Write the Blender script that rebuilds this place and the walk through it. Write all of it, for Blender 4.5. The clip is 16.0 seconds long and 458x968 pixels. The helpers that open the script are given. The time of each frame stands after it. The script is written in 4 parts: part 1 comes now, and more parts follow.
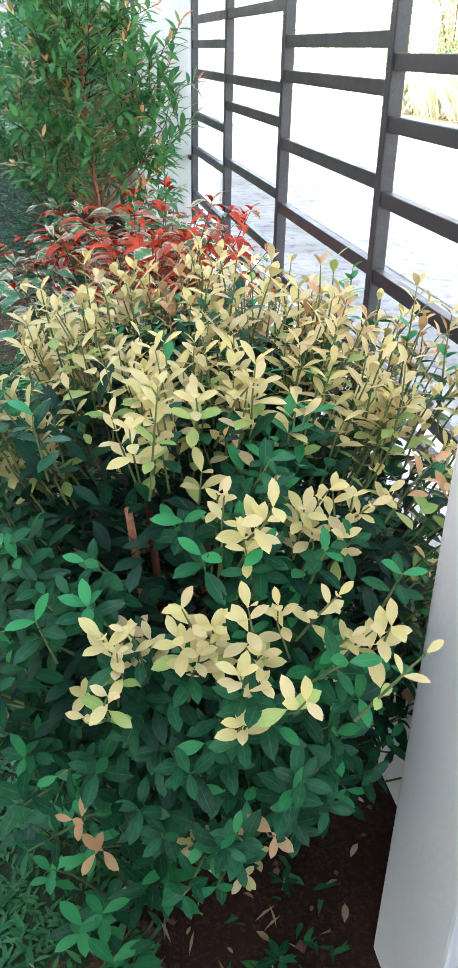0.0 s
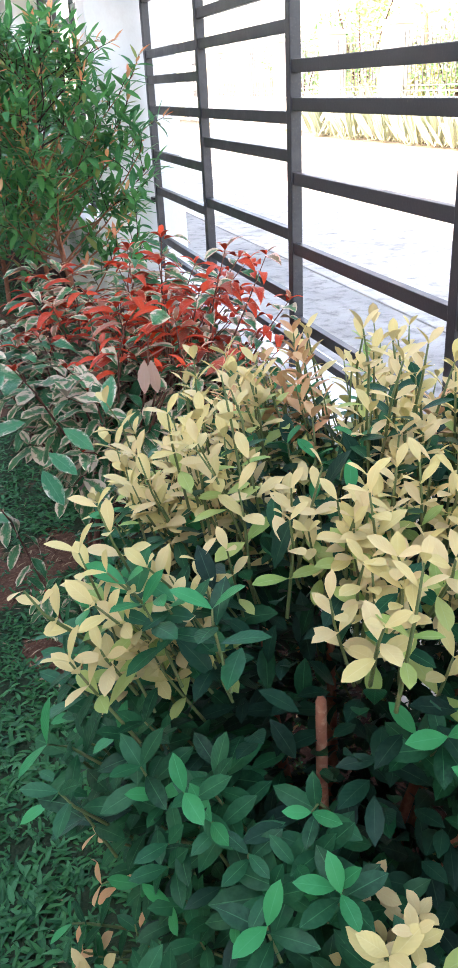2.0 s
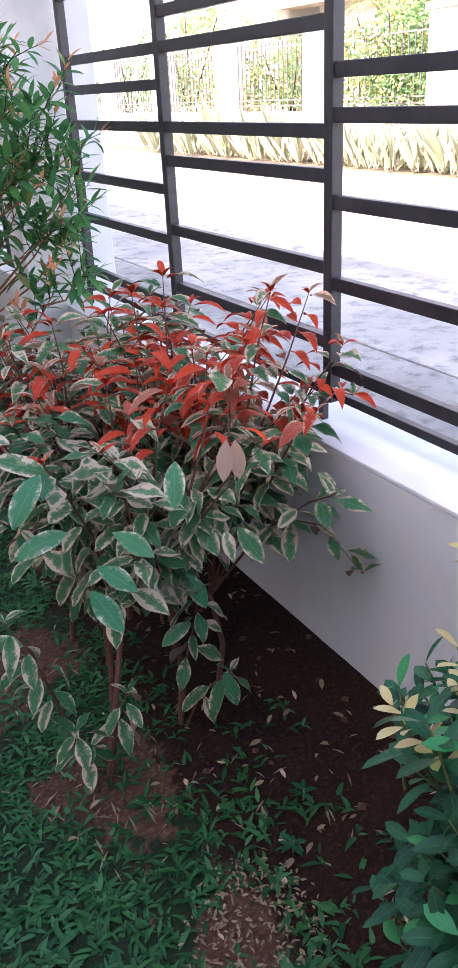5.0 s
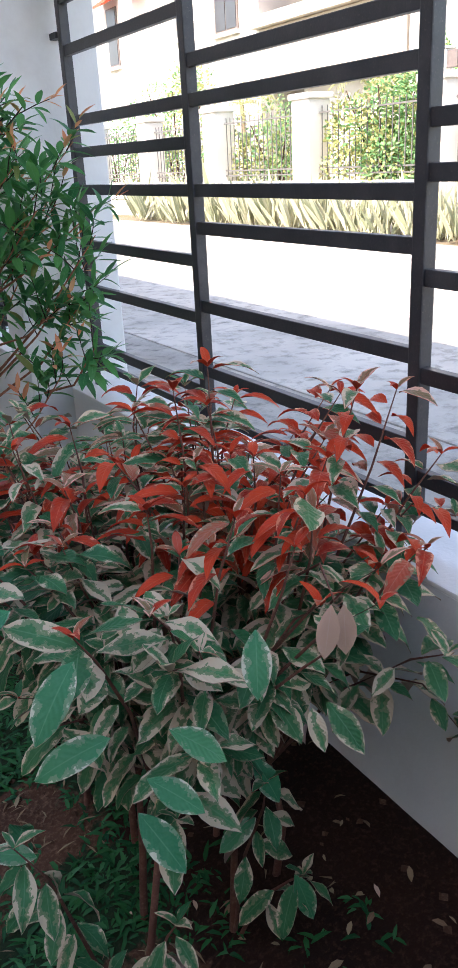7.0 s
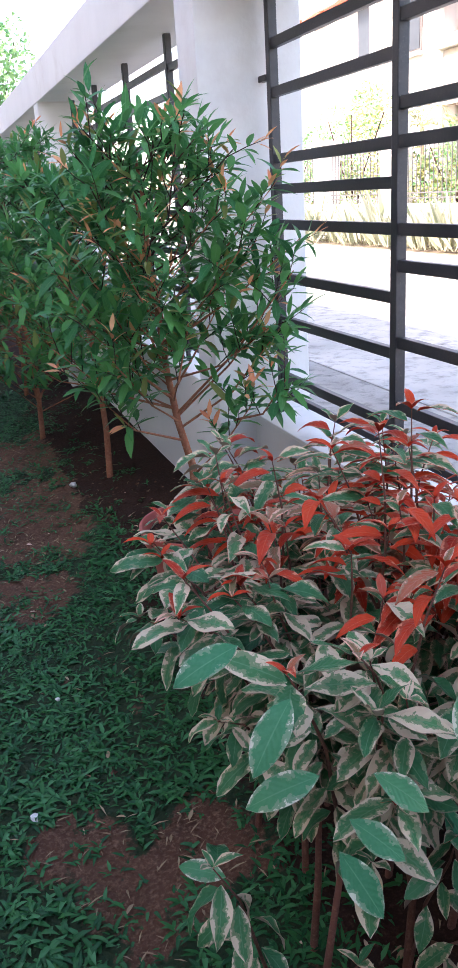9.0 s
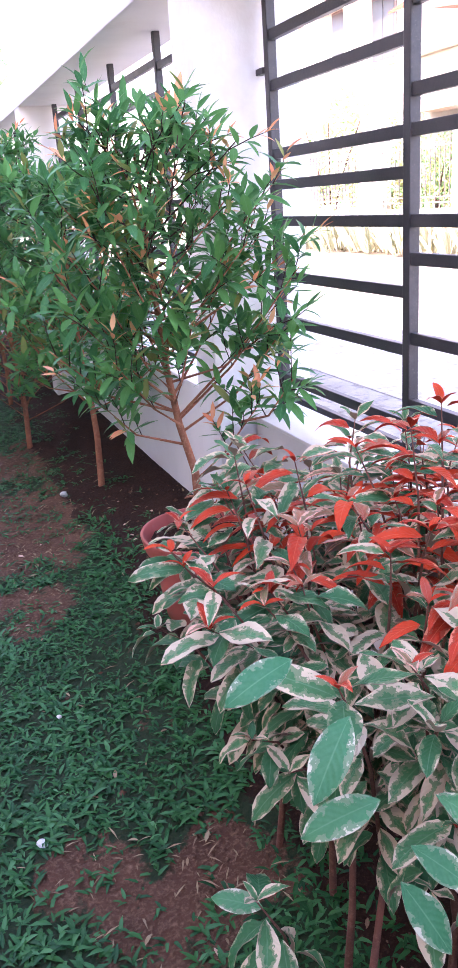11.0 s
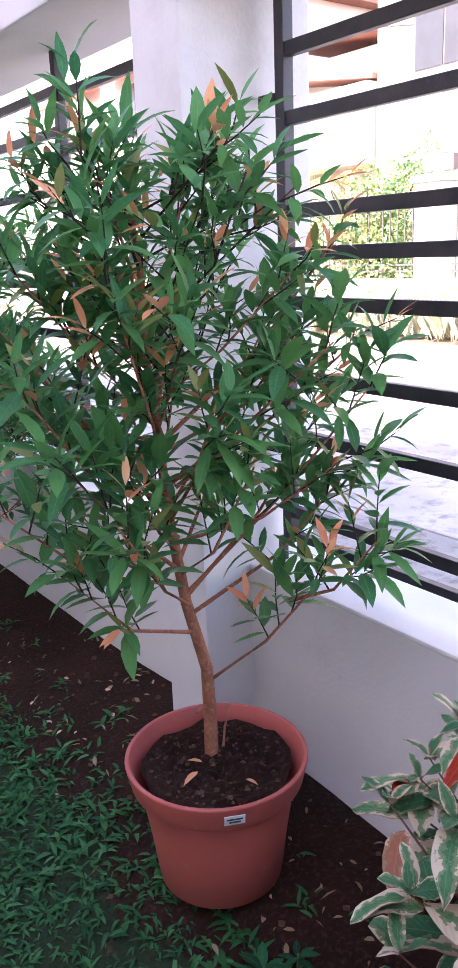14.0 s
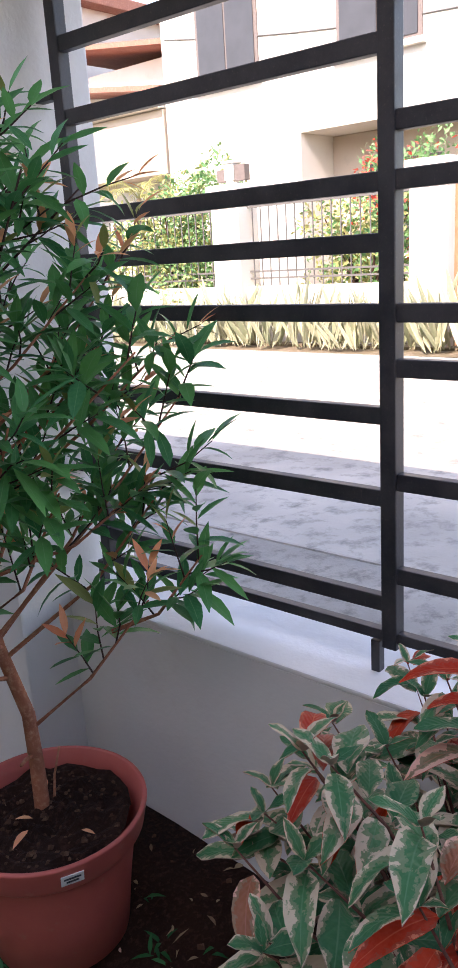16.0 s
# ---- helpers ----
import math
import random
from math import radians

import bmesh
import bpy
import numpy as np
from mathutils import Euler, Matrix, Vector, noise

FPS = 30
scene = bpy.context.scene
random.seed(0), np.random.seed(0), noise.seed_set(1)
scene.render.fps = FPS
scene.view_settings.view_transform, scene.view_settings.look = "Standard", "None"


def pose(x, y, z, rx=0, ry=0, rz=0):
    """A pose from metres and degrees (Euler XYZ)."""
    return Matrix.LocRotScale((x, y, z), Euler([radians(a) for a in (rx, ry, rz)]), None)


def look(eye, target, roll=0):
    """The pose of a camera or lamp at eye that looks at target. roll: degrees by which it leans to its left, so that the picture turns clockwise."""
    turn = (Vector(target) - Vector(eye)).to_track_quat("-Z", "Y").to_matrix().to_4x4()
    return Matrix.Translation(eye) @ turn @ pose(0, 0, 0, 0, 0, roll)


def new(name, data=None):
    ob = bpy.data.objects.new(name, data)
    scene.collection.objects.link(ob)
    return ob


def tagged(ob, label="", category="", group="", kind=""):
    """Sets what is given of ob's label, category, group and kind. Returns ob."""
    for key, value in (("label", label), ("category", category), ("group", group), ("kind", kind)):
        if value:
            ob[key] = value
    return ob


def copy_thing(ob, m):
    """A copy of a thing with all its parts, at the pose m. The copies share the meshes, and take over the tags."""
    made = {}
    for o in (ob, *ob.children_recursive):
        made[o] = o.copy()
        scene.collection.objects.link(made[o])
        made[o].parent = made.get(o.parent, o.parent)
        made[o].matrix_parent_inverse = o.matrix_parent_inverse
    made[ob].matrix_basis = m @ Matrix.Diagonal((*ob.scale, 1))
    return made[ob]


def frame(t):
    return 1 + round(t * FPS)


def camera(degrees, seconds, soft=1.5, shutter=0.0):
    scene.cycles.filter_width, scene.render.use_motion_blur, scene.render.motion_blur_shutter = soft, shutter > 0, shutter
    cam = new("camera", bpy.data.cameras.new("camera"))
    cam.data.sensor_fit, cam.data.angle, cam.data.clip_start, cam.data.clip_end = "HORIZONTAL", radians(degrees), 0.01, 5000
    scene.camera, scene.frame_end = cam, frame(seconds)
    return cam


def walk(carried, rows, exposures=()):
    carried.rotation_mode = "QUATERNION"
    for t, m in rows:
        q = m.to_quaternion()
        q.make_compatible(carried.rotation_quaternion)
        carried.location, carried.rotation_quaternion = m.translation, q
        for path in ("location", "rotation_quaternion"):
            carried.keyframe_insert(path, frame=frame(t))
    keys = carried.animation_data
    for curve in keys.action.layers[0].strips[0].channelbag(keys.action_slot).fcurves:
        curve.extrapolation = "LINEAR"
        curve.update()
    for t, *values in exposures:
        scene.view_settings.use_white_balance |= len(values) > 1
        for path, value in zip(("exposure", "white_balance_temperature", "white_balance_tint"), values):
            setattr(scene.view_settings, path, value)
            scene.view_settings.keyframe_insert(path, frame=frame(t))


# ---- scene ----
cam = camera(31.5, 16.0)
PATH = [
    (0, (0.358, -0.56, 1.416), (0.726, 1.165, 0.474), 1.2),
    (0.5, (0.28, -0.539, 1.44), (0.732, 1.18, 0.524), 0.7),
    (1, (0.209, -0.464, 1.422), (0.673, 1.254, 0.509), 1.0),
    (1.5, (0.198, -0.35, 1.425), (0.658, 1.385, 0.544), -0.9),
    (2, (0.189, -0.203, 1.413), (0.698, 1.517, 0.527), -3.1),
    (2.5, (0.138, -0.107, 1.414), (0.599, 1.617, 0.512), -2.0),
    (3, (0.035, -0.02, 1.429), (0.652, 1.663, 0.541), -1.2),
    (3.5, (-0.105, 0.051, 1.465), (0.548, 1.722, 0.58), -0.8),
    (4, (-0.123, 0.107, 1.45), (0.579, 1.748, 0.547), -1.3),
    (4.2, (-0.102, 0.142, 1.447), (0.624, 1.771, 0.542), -1.7),
    (6.3, (-0.073, 0.704, 1.363), (0.95, 2.219, 0.551), -4.0),
    (6.5, (-0.053, 0.737, 1.371), (0.939, 2.274, 0.562), -3.8),
    (7, (-0.017, 0.761, 1.392), (0.917, 2.367, 0.652), -3.0),
    (7.5, (-0.043, 0.769, 1.414), (0.863, 2.389, 0.67), -3.0),
    (8, (-0.048, 0.77, 1.428), (0.791, 2.435, 0.704), -4.0),
    (8.5, (-0.078, 0.791, 1.428), (0.638, 2.53, 0.746), -3.4),
    (9, (-0.101, 0.78, 1.441), (0.507, 2.561, 0.762), -3.6),
    (9.2, (-0.103, 0.789, 1.436), (0.482, 2.58, 0.765), -4.0),
    (11.5, (-0.151, 0.965, 1.405), (0.516, 2.73, 0.744), -4.1),
    (12, (-0.039, 1.15, 1.418), (0.606, 2.917, 0.739), -3.7),
    (12.5, (-0.099, 1.323, 1.473), (0.604, 3.067, 0.791), -2.9),
    (13, (-0.21, 1.546, 1.445), (0.831, 3.137, 0.824), -3.1),
    (13.5, (-0.264, 1.696, 1.447), (0.852, 3.225, 0.801), -0.5),
    (14, (-0.24, 1.879, 1.443), (0.882, 3.442, 0.896), -2.2),
    (14.5, (-0.205, 1.994, 1.431), (1.02, 3.479, 0.888), -1.2),
    (15, (-0.219, 1.99, 1.437), (1.096, 3.392, 0.886), -3.5),
    (15.5, (-0.199, 1.971, 1.444), (1.205, 3.284, 0.89), -3.3),
    (16, (-0.165, 1.938, 1.431), (1.281, 3.21, 0.889), -3.5),
]
walk(cam, [(t, look(eye, target, roll)) for t, eye, target, roll in PATH],
     [(0, 3.55, 7900, 10), (2, 3.38, 7700, 17), (3.5, 3.55, 7350, 40), (4.2, 3.42, 7350, 36), (6.3, 2.40, 7200, 17), (8, 2.40, 7150, 16), (9.2, 2.92, 7050, 25),
      (11.5, 3.62, 7050, 40), (13.5, 3.15, 7050, 37), (14.5, 2.93, 7200, 32), (16, 2.2, 7400, 24)])

# ---- world and sun: the sun stands behind the walker, over the house roof ----
SUN_UP, SUN_SIDE = 40.0, 188.0
world = bpy.data.worlds.new("world")
scene.world = world
world.use_nodes = True
wn = world.node_tree.nodes
sky = wn.new("ShaderNodeTexSky")
sky.sky_type, sky.sun_disc = "NISHITA", False
sky.sun_elevation, sky.sun_rotation = radians(SUN_UP), radians(90 - SUN_SIDE)
wn["Background"].inputs[1].default_value = 0.15
world.node_tree.links.new(sky.outputs[0], wn["Background"].inputs[0])
sun = new("sun", bpy.data.lights.new("sun", "SUN"))
sun.data.energy, sun.data.angle, sun.data.color = 2.4, radians(0.5), (1.0, 0.95, 0.87)
to_sun = Vector((math.cos(radians(SUN_UP)) * math.cos(radians(SUN_SIDE)), math.cos(radians(SUN_UP)) * math.sin(radians(SUN_SIDE)), math.sin(radians(SUN_UP))))
sun.matrix_world = look(to_sun * 30, (0, 0, 0))


# ---- materials ----
class Nodes:
    """Short hand for a node material."""

    def __init__(self, name, rough=0.6, metal=0.0, spec=0.5):
        self.mat = bpy.data.materials.new(name)
        self.mat.use_nodes = True
        self.n, self.l = self.mat.node_tree.nodes, self.mat.node_tree.links
        self.b = self.n["Principled BSDF"]
        self.b.inputs["Roughness"].default_value = rough
        self.b.inputs["Metallic"].default_value = metal
        self.b.inputs["Specular IOR Level"].default_value = spec

    def put(self, sock, value):
        if isinstance(value, (int, float)):
            sock.default_value = value
        elif isinstance(value, tuple):
            sock.default_value = (*value, 1.0)[:len(sock.default_value)]
        else:
            self.l.new(value, sock)

    def coords(self, which="Object"):
        if which == "Place":
            return self.n.new("ShaderNodeNewGeometry").outputs["Position"]
        return self.n.new("ShaderNodeTexCoord").outputs[which]

    def noise(self, scale, detail=4.0, vector=None, rough=0.55):
        t = self.n.new("ShaderNodeTexNoise")
        t.inputs["Scale"].default_value, t.inputs["Detail"].default_value, t.inputs["Roughness"].default_value = scale, detail, rough
        self.l.new(vector or self.coords(), t.inputs["Vector"])
        return t.outputs[0]

    def ramp(self, fac, lo, hi, a=0.0, b=1.0):
        m = self.n.new("ShaderNodeMapRange")
        m.inputs[1].default_value, m.inputs[2].default_value, m.inputs[3].default_value, m.inputs[4].default_value = lo, hi, a, b
        self.put(m.inputs[0], fac)
        return m.outputs[0]

    def math(self, op, a, b=0.0):
        m = self.n.new("ShaderNodeMath")
        m.operation = op
        self.put(m.inputs[0], a)
        self.put(m.inputs[1], b)
        return m.outputs[0]

    def mix(self, fac, a, b):
        m = self.n.new("ShaderNodeMix")
        m.data_type = "RGBA"
        self.put(m.inputs[0], fac)
        self.put(m.inputs[6], a)
        self.put(m.inputs[7], b)
        return m.outputs[2]

    def chance(self):
        """A random number for each loose object and each island of a joined one."""
        a = self.n.new("ShaderNodeObjectInfo").outputs["Random"]
        g = self.n.new("ShaderNodeNewGeometry").outputs["Random Per Island"]
        return self.math("FRACT", self.math("ADD", a, g))

    def bump(self, height, strength=0.3, distance=0.01):
        b = self.n.new("ShaderNodeBump")
        b.inputs["Strength"].default_value, b.inputs["Distance"].default_value = strength, distance
        self.l.new(height, b.inputs["Height"])
        self.l.new(b.outputs[0], self.b.inputs["Normal"])

    def done(self, colour, rough=None):
        self.put(self.b.inputs["Base Color"], colour)
        if rough is not None:
            self.put(self.b.inputs["Roughness"], rough)
        return self.mat


def plaster(name, a, b, dirt, scale=3.0):
    k = Nodes(name, 0.75)
    big, fine = k.noise(scale, 5), k.noise(90, 3)
    c = k.mix(k.ramp(big, 0.35, 0.7), a, b)
    stain = k.noise(1.3, 6, rough=0.7)
    c = k.mix(k.ramp(stain, 0.56, 0.75, 0.0, 0.55), c, dirt)
    k.bump(fine, 0.25, 0.004)
    return k.done(c)


def leafy(name, base, other, rib, gloss=0.35, margin=None, spread=1.0, through_light=0.25, reach=0.40, wide=0.20):
    """A leaf: two colours by chance, a paler midrib, cream margins if wanted, light that passes through."""
    k = Nodes(name, gloss + 0.06, 0.0, 0.18)
    uv = k.coords("UV")
    sep = k.n.new("ShaderNodeSeparateXYZ")
    k.l.new(uv, sep.inputs[0])
    side = k.math("ABSOLUTE", k.math("SUBTRACT", sep.outputs[0], 0.5))
    r = k.chance()
    c = k.mix(k.ramp(r, 0.0, 1.0, 0.0, spread), base, other)
    c = k.mix(k.ramp(k.noise(160, 3, k.coords("Place")), 0.4, 0.75, 0.0, 0.2), c, rib)
    if margin:
        edge = k.math("ADD", side, k.ramp(k.noise(38, 5, k.coords("Place"), 0.65), 0.3, 0.7, -0.26, 0.26))
        edge = k.math("ADD", edge, k.ramp(k.noise(130, 3, k.coords("Place")), 0.3, 0.7, -0.10, 0.10))
        edge = k.math("ADD", edge, k.ramp(r, 0.0, 1.0, -wide, wide))
        grey = tuple(0.55 * b + 0.45 * m * 0.62 for b, m in zip(other, margin))
        c = k.mix(k.ramp(edge, reach - 0.17, reach - 0.13, 0.0, 0.75), c, grey)
        c = k.mix(k.ramp(edge, reach, reach + 0.05), c, margin)
    c = k.mix(k.ramp(side, 0.0, 0.035, 0.6, 0.0), c, rib)
    vein = k.n.new("ShaderNodeCombineXYZ")
    k.l.new(k.math("SUBTRACT", sep.outputs[1], k.math("MULTIPLY", side, 0.55)), vein.inputs[1])
    w = k.n.new("ShaderNodeTexWave")
    w.bands_direction = "Y"
    w.inputs["Scale"].default_value, w.inputs["Distortion"].default_value = 2.8, 0.8
    k.l.new(vein.outputs[0], w.inputs["Vector"])
    k.bump(k.math("ADD", w.outputs[0], k.noise(220, 3, k.coords("Place"))), 0.35 if margin else 0.08, 0.0015)
    k.done(c)
    t = k.n.new("ShaderNodeBsdfTranslucent")
    k.l.new(c, t.inputs[0])
    m = k.n.new("ShaderNodeMixShader")
    m.inputs[0].default_value = through_light
    k.l.new(k.b.outputs[0], m.inputs[1])
    k.l.new(t.outputs[0], m.inputs[2])
    k.l.new(m.outputs[0], k.n["Material Output"].inputs[0])
    return k.mat


def speckled(name, a, b, c, big, fine, rough=0.85, bump=0.5, depth=0.01):
    k = Nodes(name, rough, 0.0, 0.2)
    col = k.mix(k.ramp(k.noise(big, 6), 0.35, 0.68), a, b)
    f = k.noise(fine, 6, rough=0.7)
    col = k.mix(k.ramp(f, 0.5, 0.72), col, c)
    k.bump(f, bump, depth)
    return k.done(col)


M_WALL = plaster("wall_paint", (0.76, 0.74, 0.715), (0.69, 0.67, 0.645), (0.52, 0.45, 0.40))
M_LEDGE = plaster("ledge_paint", (0.80, 0.78, 0.75), (0.74, 0.72, 0.695), (0.55, 0.52, 0.48), 5.0)
M_HOUSE = plaster("house_paint", (0.66, 0.63, 0.58), (0.60, 0.57, 0.52), (0.50, 0.46, 0.40), 0.8)
M_TAN = plaster("tan_paint", (0.50, 0.42, 0.34), (0.46, 0.39, 0.32), (0.36, 0.30, 0.25), 0.8)
M_SOIL = speckled("soil", (0.046, 0.017, 0.010), (0.022, 0.008, 0.005), (0.100, 0.044, 0.028), 9, 70, 0.95, 1.0, 0.03)
M_LAWN = speckled("lawn_soil", (0.135, 0.066, 0.040), (0.075, 0.036, 0.022), (0.24, 0.14, 0.09), 7, 60, 0.95, 0.9, 0.02)
M_ROAD = speckled("concrete_road", (0.54, 0.50, 0.44), (0.38, 0.355, 0.315), (0.20, 0.19, 0.17), 1.6, 9, 0.9, 0.5, 0.006)
M_PAVE = speckled("rough_concrete", (0.40, 0.375, 0.335), (0.26, 0.245, 0.22), (0.12, 0.115, 0.105), 2.2, 11, 0.9, 0.7, 0.01)
M_EARTH = speckled("dry_ground", (0.22, 0.17, 0.12), (0.16, 0.14, 0.09), (0.30, 0.25, 0.2), 0.3, 12)
M_BARK = speckled("bark", (0.38, 0.145, 0.080), (0.25, 0.090, 0.052), (0.48, 0.25, 0.15), 18, 90, 0.8, 0.6, 0.004)
M_TWIG = speckled("dark_twig", (0.055, 0.028, 0.022), (0.035, 0.02, 0.016), (0.09, 0.05, 0.04), 18, 90, 0.8)
M_GREENSTEM = speckled("green_stem", (0.13, 0.17, 0.06), (0.09, 0.13, 0.045), (0.2, 0.16, 0.08), 18, 90, 0.6)
M_STEM = speckled("red_brown_stem", (0.17, 0.065, 0.045), (0.11, 0.045, 0.032), (0.24, 0.12, 0.08), 18, 90, 0.7)
M_STRAWBARK = speckled("palm_trunk", (0.26, 0.20, 0.13), (0.19, 0.15, 0.10), (0.34, 0.27, 0.19), 9, 50)
M_STONE = speckled("pale_stone", (0.70, 0.68, 0.64), (0.55, 0.53, 0.5), (0.4, 0.38, 0.35), 14, 80)
M_ROOF = speckled("roof_trim", (0.33, 0.16, 0.12), (0.26, 0.13, 0.10), (0.4, 0.22, 0.17), 2, 20)


def yard_soil():
    """Turf soil, bare earth and bed soil, blended along ragged edges."""
    k = Nodes("yard_soil", 0.95, 0.0, 0.2)
    fine, mid, big = k.noise(95, 6, rough=0.7), k.noise(26, 5, rough=0.65), k.noise(5, 5)

    def worn(name):
        a = k.n.new("ShaderNodeAttribute")
        a.attribute_name = name
        return k.ramp(k.math("ADD", a.outputs["Fac"], k.ramp(mid, 0.3, 0.7, -0.30, 0.30)), 0.40, 0.62)

    turf = k.mix(k.ramp(fine, 0.35, 0.7), (0.014, 0.033, 0.014), (0.034, 0.050, 0.022))
    earth = k.mix(k.ramp(big, 0.35, 0.68), (0.135, 0.060, 0.036), (0.080, 0.036, 0.022))
    earth = k.mix(k.ramp(fine, 0.48, 0.70), earth, (0.24, 0.135, 0.085))
    bed = k.mix(k.ramp(big, 0.35, 0.68), (0.038, 0.014, 0.008), (0.020, 0.008, 0.005))
    bed = k.mix(k.ramp(fine, 0.50, 0.72), bed, (0.085, 0.037, 0.024))
    k.bump(k.math("ADD", fine, mid), 0.9, 0.02)
    return k.done(k.mix(worn("bed_soil"), k.mix(worn("bare_earth"), turf, earth), bed))


M_YARD = yard_soil()


def metal_paint():
    k = Nodes("dark_painted_steel", 0.42, 0.0, 0.5)
    dust = k.noise(14, 5, rough=0.7)
    c = k.mix(k.ramp(dust, 0.42, 0.75), (0.022, 0.021, 0.026), (0.055, 0.050, 0.052))
    c = k.mix(k.ramp(k.noise(220, 2), 0.62, 0.78, 0.0, 0.5), c, (0.11, 0.09, 0.08))
    k.bump(k.noise(160, 3), 0.15, 0.002)
    return k.done(c, k.ramp(dust, 0.3, 0.8, 0.32, 0.6))


def pot_plastic():
    k = Nodes("terracotta_plastic", 0.5, 0.0, 0.4)
    c = k.mix(k.ramp(k.noise(7, 5), 0.4, 0.7), (0.50, 0.110, 0.085), (0.42, 0.090, 0.070))
    c = k.mix(k.ramp(k.noise(40, 4), 0.6, 0.8, 0.0, 0.4), c, (0.42, 0.22, 0.17))
    k.bump(k.noise(120, 2), 0.1, 0.002)
    return k.done(c)


def plain(name, colour, rough=0.6, scale=30, metal=0.0):
    k = Nodes(name, rough, metal)
    d = tuple(v * 0.8 for v in colour)
    return k.done(k.mix(k.ramp(k.noise(scale, 4), 0.35, 0.7), colour, d))


M_STEEL = metal_paint()
M_POT = pot_plastic()
M_STICKER = plain("white_sticker", (0.75, 0.75, 0.74), 0.5)
M_INK = plain("dark_ink", (0.05, 0.05, 0.06), 0.6)
M_GLASS = plain("dark_window_glass", (0.050, 0.052, 0.060), 0.35, 3)
M_AWNING = plain("orange_awning", (0.52, 0.060, 0.022), 0.6, 6)
M_FRAME = plain("window_frame_brown", (0.16, 0.13, 0.12), 0.5)
M_IRON = plain("grey_iron", (0.13, 0.125, 0.12), 0.5)
M_WOOD = plain("gate_wood", (0.30, 0.16, 0.09), 0.6, 12)
M_BULB = plain("lamp_white", (0.75, 0.73, 0.68), 0.4)

L_CREAM = leafy("cream_leaf", (0.58, 0.48, 0.180), (0.63, 0.48, 0.245), (0.65, 0.57, 0.28), 0.45)
L_LIME = leafy("lime_leaf", (0.22, 0.36, 0.09), (0.40, 0.44, 0.14), (0.4, 0.48, 0.2), 0.4)
L_PINK = leafy("peach_leaf", (0.56, 0.35, 0.17), (0.54, 0.27, 0.13), (0.60, 0.40, 0.22), 0.45)
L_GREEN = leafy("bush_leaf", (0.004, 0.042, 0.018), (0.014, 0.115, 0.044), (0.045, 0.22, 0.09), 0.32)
# bush green darkened: the shade deep in the crown is put into the colour
L_INNER_SHADE = leafy("shaded_inner_leaf", (0.003, 0.024, 0.014), (0.008, 0.050, 0.026), (0.04, 0.11, 0.06), 0.4)
L_VARI = leafy("cream_edged_leaf", (0.026, 0.150, 0.058), (0.080, 0.250, 0.092), (0.14, 0.31, 0.16), 0.30, (0.70, 0.57, 0.39), 1.0, 0.38, 0.36, 0.22)
L_BROAD = leafy("broad_green_leaf", (0.030, 0.200, 0.085), (0.070, 0.270, 0.115), (0.13, 0.34, 0.18), 0.26, (0.62, 0.60, 0.44), 1.0, 0.30, 0.50, 0.04)
L_MAUVE = leafy("mauve_underside", (0.40, 0.25, 0.21), (0.46, 0.36, 0.28), (0.5, 0.34, 0.28), 0.55, None, 1.0, 0.35)
L_FRESH = leafy("fresh_green_leaf", (0.012, 0.160, 0.052), (0.028, 0.270, 0.085), (0.05, 0.30, 0.12), 0.30)
L_RED = leafy("red_leaf", (0.78, 0.085, 0.024), (0.50, 0.034, 0.016), (0.80, 0.20, 0.10), 0.32, (0.82, 0.32, 0.19), 1.0, 0.45, 0.52, 0.14)
L_BLUSH = leafy("blushed_leaf", (0.46, 0.075, 0.04), (0.16, 0.18, 0.08), (0.5, 0.2, 0.14), 0.33, (0.74, 0.42, 0.30))
L_REDUNDER = leafy("red_underside", (0.70, 0.070, 0.028), (0.45, 0.035, 0.020), (0.7, 0.18, 0.11), 0.5, None, 1.0, 0.4)
L_PALE = leafy("pale_dry_leaf", (0.68, 0.45, 0.34), (0.66, 0.42, 0.32), (0.72, 0.52, 0.42), 0.6)
L_TREE = leafy("narrow_leaf", (0.030, 0.175, 0.065), (0.095, 0.310, 0.085), (0.16, 0.36, 0.16), 0.26, None, 1.0, 0.40)
L_CORAL = leafy("coral_leaf", (0.80, 0.27, 0.14), (0.74, 0.38, 0.18), (0.8, 0.42, 0.26), 0.4)
L_OLIVE = leafy("olive_leaf", (0.18, 0.24, 0.06), (0.26, 0.28, 0.09), (0.33, 0.36, 0.16), 0.35)
L_GRASS = leafy("grass_blade", (0.006, 0.060, 0.020), (0.026, 0.145, 0.040), (0.045, 0.17, 0.06), 0.36)
L_BLADE = leafy("bright_blade", (0.020, 0.125, 0.042), (0.050, 0.200, 0.070), (0.07, 0.22, 0.09), 0.30)
L_STRAW = leafy("straw", (0.36, 0.27, 0.16), (0.22, 0.13, 0.08), (0.4, 0.3, 0.2), 0.8)
L_SNAKE = leafy("snake_plant_leaf", (0.27, 0.30, 0.19), (0.46, 0.46, 0.33), (0.26, 0.29, 0.17), 0.4, (0.52, 0.50, 0.36))
L_FARBUSH = leafy("far_bush_leaf", (0.11, 0.28, 0.11), (0.22, 0.38, 0.16), (0.24, 0.38, 0.2), 0.4)
L_FLOWER = leafy("red_flower", (0.72, 0.07, 0.05), (0.66, 0.12, 0.09), (0.75, 0.2, 0.14), 0.5)
